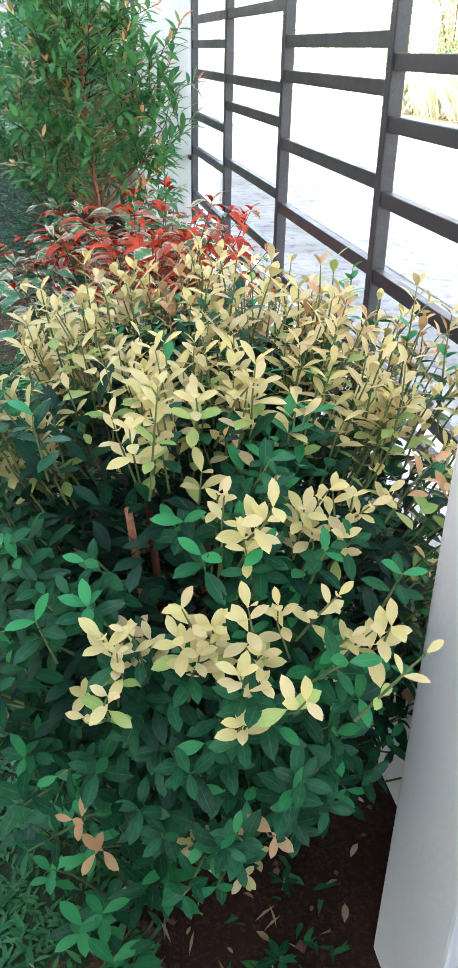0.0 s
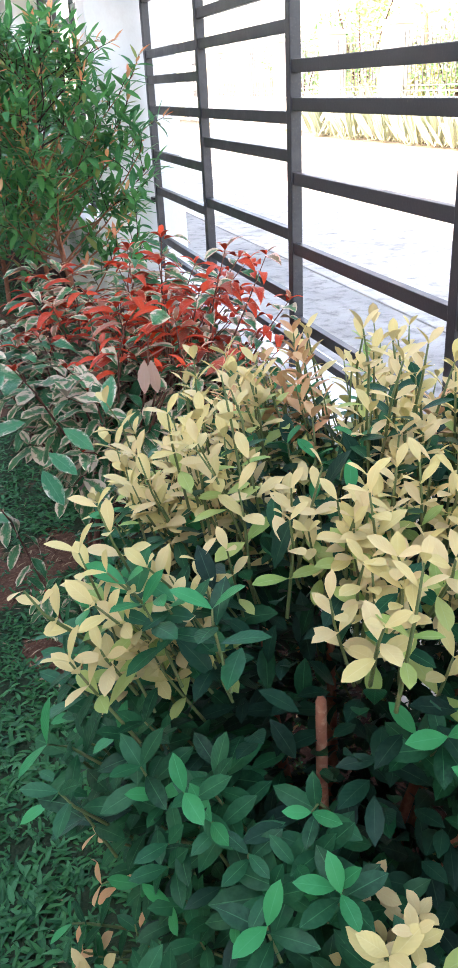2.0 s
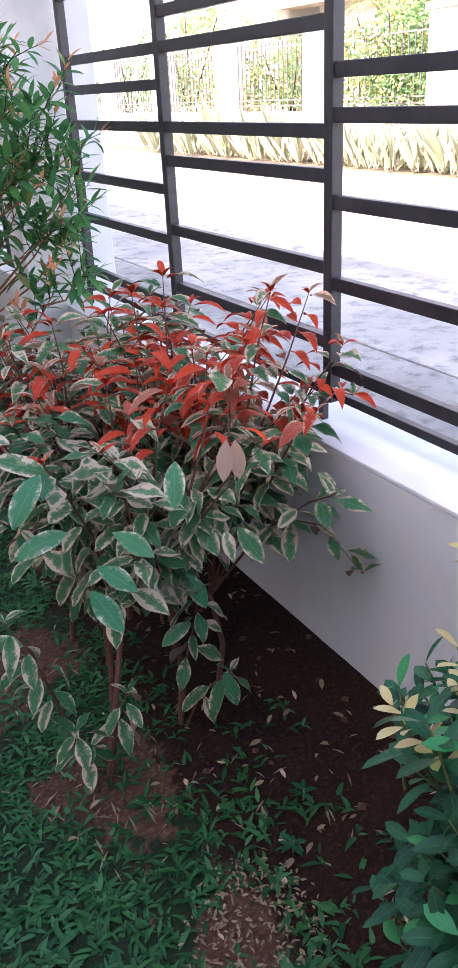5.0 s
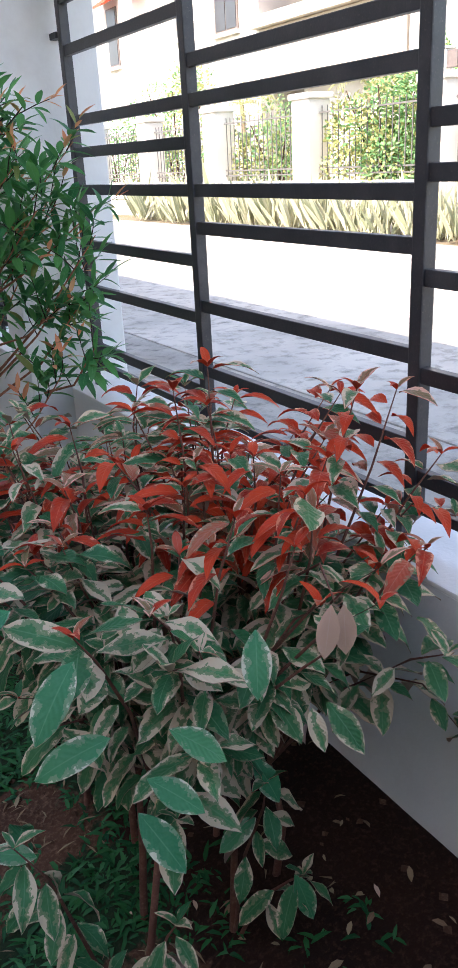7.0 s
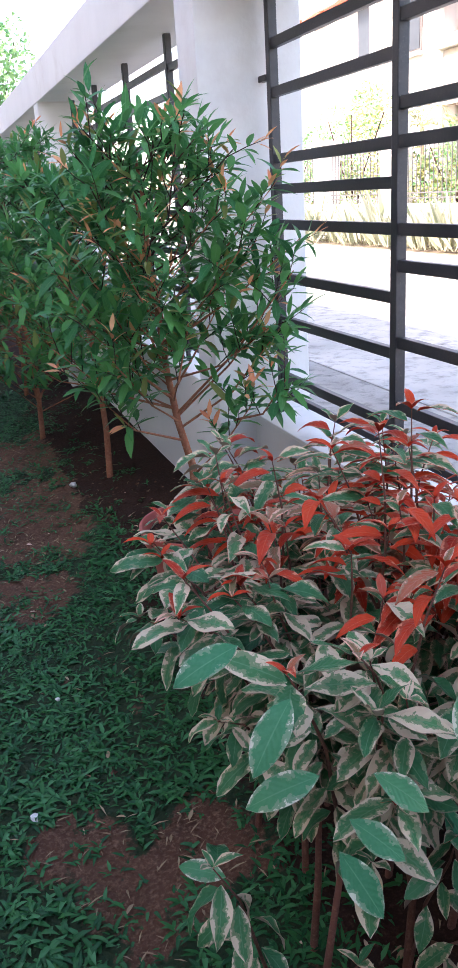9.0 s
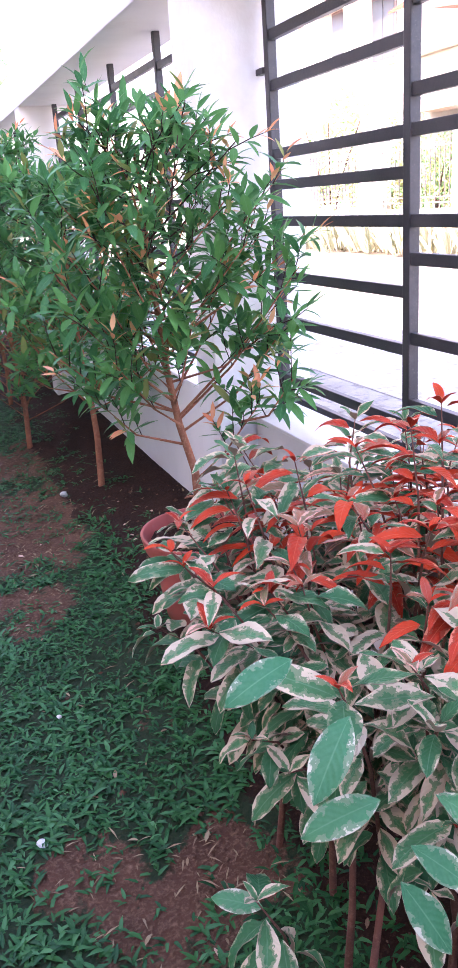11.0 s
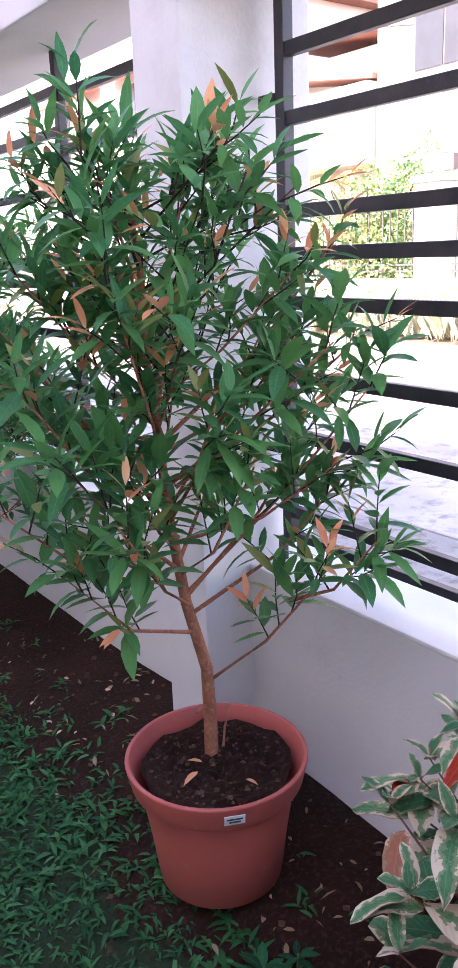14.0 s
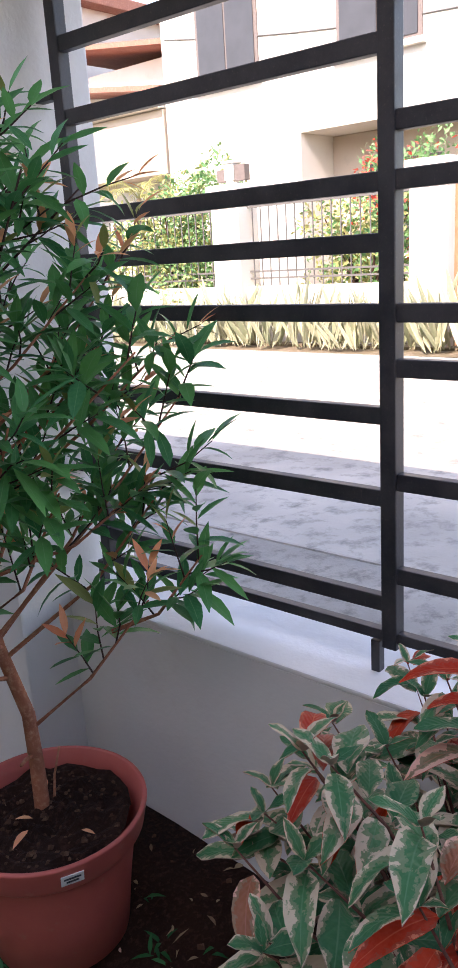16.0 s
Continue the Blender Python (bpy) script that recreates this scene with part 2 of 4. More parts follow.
L_FARGOLD = leafy("far_golden_leaf", (0.36, 0.40, 0.15), (0.46, 0.44, 0.20), (0.44, 0.44, 0.22), 0.4)


# ---- mesh helpers ----
def mesh_of(name, verts, faces, mats, slots=None, uvs=None, smooth=False):
    me = bpy.data.meshes.new(name)
    me.from_pydata([tuple(v) for v in verts] if not isinstance(verts, np.ndarray) else verts.tolist(), [], faces if not isinstance(faces, np.ndarray) else faces.tolist())
    for m in mats:
        me.materials.append(m)
    if slots is not None:
        me.polygons.foreach_set("material_index", np.asarray(slots, dtype=np.int32))
    if uvs is not None:
        layer = me.uv_layers.new(name="UVMap")
        idx = np.empty(len(me.loops), dtype=np.int32)
        me.loops.foreach_get("vertex_index", idx)
        layer.data.foreach_set("uv", np.asarray(uvs, dtype=np.float32)[idx].ravel())
    if smooth:
        me.polygons.foreach_set("use_smooth", np.ones(len(me.polygons), dtype=bool))
    me.update()
    return me


def part(name, bm, material, parent, label="", smooth=False):
    """Links a bmesh as one mesh object under a thing or a part."""
    me = bpy.data.meshes.new(name)
    bm.to_mesh(me)
    bm.free()
    me.materials.append(material)
    if smooth:
        me.polygons.foreach_set("use_smooth", np.ones(len(me.polygons), dtype=bool))
    ob = new(name, me)
    if parent:
        ob.parent = parent
    return tagged(ob, label)


def thing(name, label, category, at=(0, 0, 0), group="", kind=""):
    ob = new(name)
    ob.location = at
    return tagged(ob, label, category, group, kind)


def block(lo, hi, bevel=0.0, bm=None):
    """A box from corner to corner, with softened edges."""
    out = bmesh.new() if bm is None else bm
    c = [(a + b) / 2 for a, b in zip(lo, hi)]
    s = [b - a for a, b in zip(lo, hi)]
    made = bmesh.ops.create_cube(out, size=1.0, matrix=Matrix.LocRotScale(c, None, s))
    if bevel:
        edges = list({e for v in made["verts"] for e in v.link_edges})
        bmesh.ops.bevel(out, geom=edges, offset=bevel, segments=2, affect="EDGES", profile=0.6)
    return out


def turned(profile, steps=48):
    """A round body from (radius, height) pairs."""
    bm = bmesh.new()
    rings = []
    for r, z in profile:
        rings.append([bm.verts.new((r * math.cos(2 * math.pi * i / steps), r * math.sin(2 * math.pi * i / steps), z)) for i in range(steps)])
    for a, b in zip(rings, rings[1:]):
        for i in range(steps):
            bm.faces.new((a[i], a[(i + 1) % steps], b[(i + 1) % steps], b[i]))
    return bm


class Tubes:
    """Tapered round stems, gathered into one mesh."""

    def __init__(self, sides=6):
        self.v, self.f, self.sides = [], [], sides

    def add(self, pts, r0, r1):
        pts = [Vector(p) for p in pts]
        n, k = len(pts), self.sides
        base = len(self.v)
        for i, p in enumerate(pts):
            d = (pts[min(i + 1, n - 1)] - pts[max(i - 1, 0)]).normalized()
            a = d.orthogonal().normalized()
            b = d.cross(a)
            r = r0 + (r1 - r0) * i / max(1, n - 1)
            for j in range(k):
                w = 2 * math.pi * j / k
                self.v.append(p + a * (r * math.cos(w)) + b * (r * math.sin(w)))
        for i in range(n - 1):
            for j in range(k):
                q = base + i * k
                self.f.append((q + j, q + (j + 1) % k, q + k + (j + 1) % k, q + k + j))
        self.f.append(tuple(base + (n - 1) * k + j for j in range(k)))

    def link(self, name, mat, parent, label="", kind=""):
        ob = new(name, mesh_of(name, [v - parent.location for v in self.v], self.f, [mat], smooth=True))
        ob.parent = parent
        return tagged(ob, label, kind=kind)


def leaf_shape(width, widest=0.5, fold=0.25, droop=0.3, rows=5, tip=1.6, wave=0.0, thick=0.0):
    """A leaf one unit long along y: rows of left edge, midrib and right edge, folded and drooping. Returns points, faces, uvs, sides."""
    v, uv = [], []
    for i in range(rows + 1):
        s = i / rows
        w = width * 0.5 * (math.sin(math.pi * s ** (math.log(0.5) / math.log(widest))) ** (0.8 if s < widest else 1.0 / tip * 1.3)) if 0 < s < 1 else 0.012 * width
        ang = -droop * s * 1.5
        y = math.sin(abs(droop) * 1.5 * s) / (abs(droop) * 1.5) if abs(droop) > 0.01 else s
        z = (math.cos(abs(droop) * 1.5 * s) - 1) / (abs(droop) * 1.5) * (1 if droop > 0 else -1) if abs(droop) > 0.01 else 0.0
        for k in (-1, 0, 1):
            v.append((k * w, y, z + abs(k) * w * fold + wave * width * k * math.sin(s * 9.0) * 0.5))
            uv.append((0.5 + 0.5 * k, s))
    f = []
    for i in range(rows):
        a = 3 * i
        f += [(a, a + 1, a + 4, a + 3), (a + 1, a + 2, a + 5, a + 4)]
    top = len(f)
    if thick:
        f = [t for q in f for t in ((q[0], q[1], q[2]), (q[0], q[2], q[3]))]
        top = len(f)
        n = len(v)
        v += [(x, y, z - thick) for x, y, z in v[:n]]
        uv += uv[:n]
        f += [tuple(n + q for q in reversed(face)) for face in f[:top]]
    return np.array(v), f, np.array(uv), top


class Crown:
    """The leaves of one plant: the leading ones become parts, the rest one joined mesh."""

    def __init__(self):
        self.kinds, self.items = {}, []

    def kind(self, key, shape, mats):
        v, f, uv, top = shape
        me = mesh_of("leaf", v, f, mats, [0 if i < top else len(mats) - 1 for i in range(len(f))], uv, True)
        self.kinds[key] = (v, f, uv, top, mats, me)

    def add(self, key, at, along, up, size):
        y = Vector(along).normalized()
        x = y.cross(Vector(up))
        x = x.normalized() if x.length > 1e-4 else y.orthogonal().normalized()
        z = x.cross(y)
        m = Matrix(((x.x, y.x, z.x, 0), (x.y, y.y, z.y, 0), (x.z, y.z, z.z, 0), (0, 0, 0, 1)))
        self.items.append((key, Matrix.Translation(at) @ m @ Matrix.Diagonal((size, size, size, 1))))

    def link(self, parent, singles, rank, name="leaf", rest="foliage"):
        back = Matrix.Translation(parent.location).inverted()
        items = sorted(self.items, key=lambda q: rank(q[1].translation))
        for key, m in items[:singles]:
            ob = new(name, self.kinds[key][5])
            ob.parent = parent
            ob.matrix_local = back @ m
        rows = collections_by_key(items[singles:])
        V, F, U, S, mats, base = [], [], [], [], [], 0
        for key, ms in rows.items():
            v, f, uv, top, km, _ = self.kinds[key]
            slot = []
            for mm in km:
                if mm not in mats:
                    mats.append(mm)
                slot.append(mats.index(mm))
            T = np.array([np.array(back @ m) for m in ms])
            pts = np.einsum("nij,kj->nki", T[:, :3, :3], v) + T[:, None, :3, 3]
            fa = np.array(f)
            V.append(pts.reshape(-1, 3))
            F.append((fa[None] + (np.arange(len(ms)) * len(v))[:, None, None] + base).reshape(-1, fa.shape[1]))
            U.append(np.tile(uv, (len(ms), 1)))
            S.append(np.tile([slot[0] if i < top else slot[-1] for i in range(len(f))], len(ms)))
            base += len(v) * len(ms)
        if V:
            ob = new(rest, mesh_of(rest, np.vstack(V), np.vstack(F), mats, np.hstack(S), np.vstack(U), True))
            ob.parent = parent
            tagged(ob, kind="stuff")


def collections_by_key(items):
    out = {}
    for key, m in items:
        out.setdefault(key, []).append(m)
    return out


rng = random.Random(7)


def jig(a):
    return Vector((rng.uniform(-a, a), rng.uniform(-a, a), rng.uniform(-a, a)))


# ---- the plan: lawn along a fence that runs along y, the street beyond it ----
FENCE_X, FACE_X, PILLAR_X, OUT_X = 1.0, 0.915, 0.775, 1.13
LEDGE, BEAM_LO, BEAM_HI, ROAD = 0.688, 2.07, 2.285, 0.35
PERIOD, PILLAR_Y = 3.41, 0.19


def smooth(t):
    t = min(1.0, max(0.0, t))
    return t * t * (3 - 2 * t)


def ground_z(x, y):
    n = noise.noise((x * 2.3, y * 2.3, 0.0)) * 0.012 + noise.noise((x * 9, y * 9, 4.0)) * 0.006
    mound = 0.10 * math.exp(-((x - 0.66) / 0.34) ** 2 - ((y - 3.35) / 0.62) ** 2)
    return 0.135 * smooth((x - 0.08) / 0.80) + mound + n * (1.0 if x < 0.88 else 0.4)


BARE = ((0.16, 4.30, 0.34), (0.06, 3.75, 0.22), (0.24, 4.75, 0.36), (0.36, 5.60, 0.45), (0.62, 4.70, 0.50), (0.10, 2.16, 0.16), (0.26, 2.20, 0.17), (0.02, 2.34, 0.14), (0.37, 1.19, 0.12), (0.40, 1.62, 0.20), (0.24, 1.74, 0.10), (0.45, 0.2, 0.22))


def bare(x, y):
    v = smooth((x - 0.36 - 0.10 * noise.noise((y * 2.2, 3.0, 0.0))) / 0.22)
    if 2.55 < y < 3.6:
        v = smooth((x - 0.42) / 0.2)
    for cx, cy, cr in BARE:
        d = math.hypot(x - cx, y - cy) / cr
        v = max(v, smooth(1.45 - d) * 0.85)
    if y < 0.32:
        v *= 0.80
    return min(1.0, max(0.0, v + 0.45 * noise.noise((x * 5, y * 5, 8.0)) + 0.60 * noise.noise((x * 17, y * 17, 2.0))))


def yard():
    """The lawn and the soil bed: one sheet with slots for turf soil and bed soil."""
    xs = np.concatenate([np.linspace(-2.62, -1.0, 14), np.linspace(-0.94, 0.98, 70)])
    ys = np.linspace(-4.0, 14.0, 330)
    v = [(x, y, ground_z(x, y)) for y in ys for x in xs]
    n = len(xs)
    f = [(j * n + i, j * n + i + 1, (j + 1) * n + i + 1, (j + 1) * n + i) for j in range(len(ys) - 1) for i in range(n - 1)]
    me = mesh_of("ground", v, f, [M_YARD], None, None, True)
    for name, value in (("bare_earth", bare), ("bed_soil", lambda x, y: smooth((x - 0.34 - 0.10 * noise.noise((y * 3, 1.0, 0.0))) / 0.16))):
        me.attributes.new(name, "FLOAT", "POINT").data.foreach_set("value", np.array([value(q[0], q[1]) for q in v], dtype=np.float32))
    ob = new("ground", me)
    tagged(ob, "patchy green lawn with a brown soil bed along the wall", "lawn", kind="structure")


yard()


def setting(name, lo, hi, mat, label, category, bevel=0.006):
    return tagged(part(name, block(lo, hi, bevel), mat, None), label, category, kind="structure")


for i in range(-1, 4):
    y0 = i * PERIOD
    setting("pillar", (PILLAR_X, y0, -0.1), (OUT_X, y0 + PILLAR_Y, BEAM_LO), M_WALL, "off-white plastered fence pillar standing in the soil bed", "pillar")
    setting("wall_low", (FACE_X, y0 + PILLAR_Y, -0.1), (OUT_X - 0.003, y0 + PERIOD, LEDGE - 0.012), M_WALL, "low off-white plastered wall under a steel fence", "wall", 0.0)
    setting("ledge", (FACE_X - 0.001, y0 + PILLAR_Y, LEDGE - 0.012), (OUT_X, y0 + PERIOD, LEDGE), M_LEDGE, "white painted ledge on top of the low wall", "ledge", 0.004)
setting("trim_beam", (PILLAR_X - 0.003, -3.41, BEAM_LO), (OUT_X + 0.003, 13.8, BEAM_HI), M_WALL, "off-white plastered beam across the pillars", "beam")
setting("wall_end", (-2.6, 13.8, -0.1), (1.3, 14.0, 2.3), M_WALL, "off-white plastered wall closing the lawn", "wall")
setting("wall_near", (-2.6, -4.2, -0.1), (1.3, -4.0, 2.3), M_WALL, "off-white plastered wall closing the lawn behind", "wall")
setting("wall_house", (-9.0, -7.0, -0.1), (-2.6, 18.0, 5.35), M_TAN, "plain tan house wall beside the lawn", "house wall")

# ---- steel fence ----
BAYS = (
    (0.765, 0.826, 1.019, 1.161, 1.328, 1.436, 1.526, 1.718, 1.853, 1.985),
    (0.765, 0.883, 1.051, 1.241, 1.328, 1.526, 1.609, 1.790, 1.930),
    (0.765, 0.827, 1.020, 1.190, 1.358, 1.440, 1.660, 1.840, 1.960),
    (0.765, 0.830, 1.010, 1.162, 1.298, 1.403, 1.610, 1.780, 1.940),
)
POSTS = (3.347, 2.598, 1.812, 1.040, 0.262)


def fence_panel(shift, group):
    p = thing("fence_panel", "dark grey painted steel fence panel with uneven horizontal rails", "fence", (FENCE_X, shift, LEDGE), group)
    half = 0.0148
    for y in POSTS:
        part("post", block((-half, y - half, 0.055), (half, y + half, BEAM_LO - LEDGE), 0.003), M_STEEL, p)
        part("foot", block((-0.009, y + 0.022, 0.0), (0.009, y + 0.040, 0.062), 0.002), M_STEEL, p)
    for (ya, yb), levels in zip(zip(POSTS, POSTS[1:]), BAYS):
        for k, z in enumerate(levels):
            h = 0.010 if k == 0 else 0.0147
            part("rail", block((-0.010, yb + half - 0.004, z - LEDGE - h), (0.010, ya - half + 0.004, z - LEDGE + h), 0.002), M_STEEL, p)
    for z in (1.763, 0.98):
        part("wall_pin", block((-0.022, 3.36, z - LEDGE - 0.009), (0.002, 3.412, z - LEDGE + 0.009), 0.002), M_STEEL, p)
    return p


panels = [fence_panel(0.0, "steel fence panels")]
for i in (-1, 1, 2):
    panels.append(copy_thing(panels[0], pose(FENCE_X, i * PERIOD, LEDGE)))

# ---- street ----
def sheet(name, lo, hi, z, mat, label, category, nx=2, ny=2, rough=0.0):
    xs, ys = np.linspace(lo[0], hi[0], nx), np.linspace(lo[1], hi[1], ny)
    v = [(x, y, z + rough * noise.noise((x * 1.7, y * 1.7, 2.0))) for y in ys for x in xs]
    f = [(j * nx + i, j * nx + i + 1, (j + 1) * nx + i + 1, (j + 1) * nx + i) for j in range(ny - 1) for i in range(nx - 1)]
    return tagged(new(name, mesh_of(name, v, f, [mat])), label, category, kind="structure")


sheet("ground_far", (1.2, -900, 0), (900, 900, 0), 0.20, M_EARTH, "dry earth reaching to the horizon", "ground")
setting("pavement", (OUT_X + 0.003, -30, 0.1), (2.17, 60, ROAD + 0.004), M_PAVE, "rough grey concrete strip outside the fence", "pavement", 0.012)
setting("road", (2.19, -30, 0.1), (6.9, 60, ROAD), M_ROAD, "pale sunlit concrete road", "road", 0.012)
setting("kerb", (6.9, -30, 0.1), (7.05, 60, ROAD + 0.025), M_ROAD, "pale concrete kerb of a planting strip", "kerb", 0.015)
sheet("planting_strip", (7.05, -30, 0), (7.55, 60, 0), ROAD + 0.02, M_EARTH, "dry soil of the planting strip", "ground", 3, 60, 0.02)
setting("garden_ground", (7.5, -30, 0.1), (11.0, 60, ROAD + 0.05), M_EARTH, "soil of the front garden over the road", "ground", 0.0)


def far_fence():
    for k in range(-1, 9):
        y = 5.9 + 2.65 * k
        p = thing("gate_pillar", "white painted pillar of the garden fence over the road", "pillar", (7.75, y, ROAD), "garden fence pillars")
        part("shaft", block((-0.19, -0.21, 0), (0.19, 0.21, 1.80), 0.01), M_HOUSE, p)
        part("cap", block((-0.23, -0.25, 1.80), (0.23, 0.25, 1.88), 0.015), M_HOUSE, p)
        if k == 0:
            continue
        ya, yb = y - 2.65 + 0.21, y - 0.21
        w = setting("wall_garden", (7.66, ya, 0.2), (7.84, yb, 1.05), M_HOUSE, "low white wall of the garden fence over the road", "wall")
        f = thing("iron_fence", "dark iron bar fence between white pillars", "fence", (7.75, (ya + yb) / 2, 1.05), "iron fences")
        half = (yb - ya) / 2
        for z in (0.08, 0.90, 0.16):
            part("rail", block((-0.012, -half, z), (0.012, half, z + 0.022)), M_IRON, f)
        n = 18
        for i in range(n):
            yy = -half + (i + 0.5) * 2 * half / n
            part("bar", block((-0.006, yy - 0.006, 0.0), (0.006, yy + 0.006, 1.0)), M_IRON, f)


far_fence()


def gate():
    g = thing("garden_gate", "brown wooden panelled garden gate", "gate", (7.75, 4.56, ROAD))
    for y in (-1.1, 0.0, 1.1):
        part("stile", block((-0.03, y - 0.035, 0.0), (0.03, y + 0.035, 1.75), 0.004), M_WOOD, g)
    for z in (0.1, 0.75, 1.65):
        for y in (-0.55, 0.55):
            part("crossbar", block((-0.025, y - 0.515, z), (0.025, y + 0.515, z + 0.09), 0.004), M_WOOD, g)
    for k in range(10):
        y = -0.97 + k * 0.215
        part("slat", block((-0.01, y - 0.02, 0.19), (0.01, y + 0.02, 0.75)), M_WOOD, g)


gate()


def far_window(house, x, ya, yb, za, zb, panes=2):
    f = part("window", block((x - 0.03, ya, za), (x + 0.05, yb, zb), 0.0), M_FRAME, house, "dark tinted window")
    w = (yb - ya - 0.08) / panes
    for i in range(panes):
        y = ya + 0.04 + i * w
        part("pane", block((x - 0.045, y + 0.02, za + 0.06), (x - 0.032, y + w - 0.02, zb - 0.06)), M_GLASS, f)
    part("sill", block((x - 0.12, ya - 0.06, za - 0.08), (x + 0.02, yb + 0.06, za - 0.002)), M_HOUSE, f)


def houses():
    h = thing("house", "white two-storey house over the road with dark windows", "house", (11.0, 9.0, ROAD))
    def w(lo, hi, mat=M_HOUSE, name="wall", label=""):
        return part(name, block((lo[0], lo[1] - 9.0, lo[2] - ROAD), (hi[0], hi[1] - 9.0, hi[2] - ROAD), 0.01), mat, h, label)
    w((0, 9.84, 0.3), (5, 12.7, 6.6))
    w((0, 2.0, 3.19), (5, 9.838, 6.6))
    w((0.9, 2.0, 0.3), (5, 9.838, 3.188), M_TAN, "wall", "recessed tan ground floor wall")
    w((0, 5.0, 0.3), (0.4, 5.4, 3.186), M_HOUSE, "porch_column")
    w((-0.5, 1.6, 6.6), (5.4, 13.1, 6.78), M_ROOF, "roof", "brown roof edge")
    for a in ((0, 1.59, 2.88, 3.78, 5.0, 2), (0, -1.24, 0.13, 3.78, 5.1, 2), (0, -4.6, -3.4, 3.78, 5.0, 2)):
        far_window(h, *a)
    far_window(h, 0.9, -1.1, 0.15, 0.95, 2.38, 2)
    g = thing("house", "pale low house wing with brown sloped roof edges", "house", (11.6, 14.4, ROAD))
    part("wall", block((0, -1.65, 0), (4, 2.2, 3.9), 0.01), M_HOUSE, g)
    part("band", block((-0.62, -1.65, 2.55), (-0.004, 2.95, 3.62), 0.01), M_TAN, g, "tan painted balcony front")
    part("cornice", block((-0.80, -1.65, 3.63), (0.0, 3.10, 3.86), 0.01), M_HOUSE, g, "white cornice")
    for z, out in ((3.9, 0.7), (4.7, 0.3)):
        bm = bmesh.new()
        pts = [(-out, -1.68, z), (-out, 2.4, z + 0.55), (4, 2.4, z + 0.55), (4, -1.68, z)]
        lo = [bm.verts.new(p) for p in pts]
        hi = [bm.verts.new((p[0], p[1], p[2] + 0.09)) for p in pts]
        bm.faces.new(lo[::-1])
        bm.faces.new(hi)
        for i in range(4):
            bm.faces.new((lo[i], lo[(i + 1) % 4], hi[(i + 1) % 4], hi[i]))
        part("roof", bm, M_ROOF, g, "brown sloped roof edge")
    part("gable", block((0.3, -1.6, 3.9), (4, 2.2, 4.7)), M_HOUSE, g)
    k = thing("house", "pale two-storey neighbour house with narrow windows", "house", (11.0, 22.0, ROAD))
    part("wall", block((0, -4.6, 0), (5, 6.0, 6.6), 0.01), M_HOUSE, k)
    part("roof", block((-0.6, -5.0, 6.6), (5.4, 6.4, 6.85), 0.02), M_ROOF, k)
    part("column", block((-0.35, -2.4, 0), (0.0, -2.05, 6.6), 0.01), M_HOUSE, k)
    for y0, y1, z in ((-5.2, -4.3, 4.55), (-3.95, -2.55, 5.12), (-1.75, -0.1, 5.25), (0.6, 1.6, 5.2), (2.4, 3.5, 5.2)):
        bm = bmesh.new()
        rim = [[bm.verts.new((x, y, z + dz)) for x, dz in ((0.0, 0.30), (-0.55, 0.0), (-0.55, -0.05), (0.0, 0.22))] for y in (y0, y1)]
        for n in range(4):
            bm.faces.new((rim[0][n], rim[0][(n + 1) % 4], rim[1][(n + 1) % 4], rim[1][n]))
        bm.faces.new(rim[0][::-1])
        bm.faces.new(rim[1])
        part("awning", bm, M_AWNING, k, "small orange-red window awning")
    for a in ((0, -3.8, -2.8, 3.75, 5.1, 2), (0, -1.7, -0.9, 3.9, 5.2, 1), (0, 2.6, 3.3, 3.7, 5.2, 1), (0, 0.2, 1.4, 0.9, 2.1, 2)):
        far_window(k, *a)


houses()


def pillar_lamp():
    p = thing("pillar_lamp", "white lantern with dark sides on a fence pillar", "lamp", (7.75, 8.55, ROAD + 1.88))
    part("base", block((-0.06, -0.06, 0), (0.06, 0.06, 0.05), 0.008), M_BULB, p)
    part("lantern", block((-0.07, -0.07, 0.05), (0.07, 0.07, 0.24), 0.012), M_BULB, p)
    part("side", block((-0.05, -0.23, 0.04), (0.05, -0.075, 0.22), 0.006), M_FRAME, p)
    part("side", block((-0.05, 0.075, 0.04), (0.05, 0.20, 0.18), 0.006), M_FRAME, p)
    part("top", block((-0.09, -0.09, 0.24), (0.09, 0.09, 0.27), 0.01), M_BULB, p)


pillar_lamp()


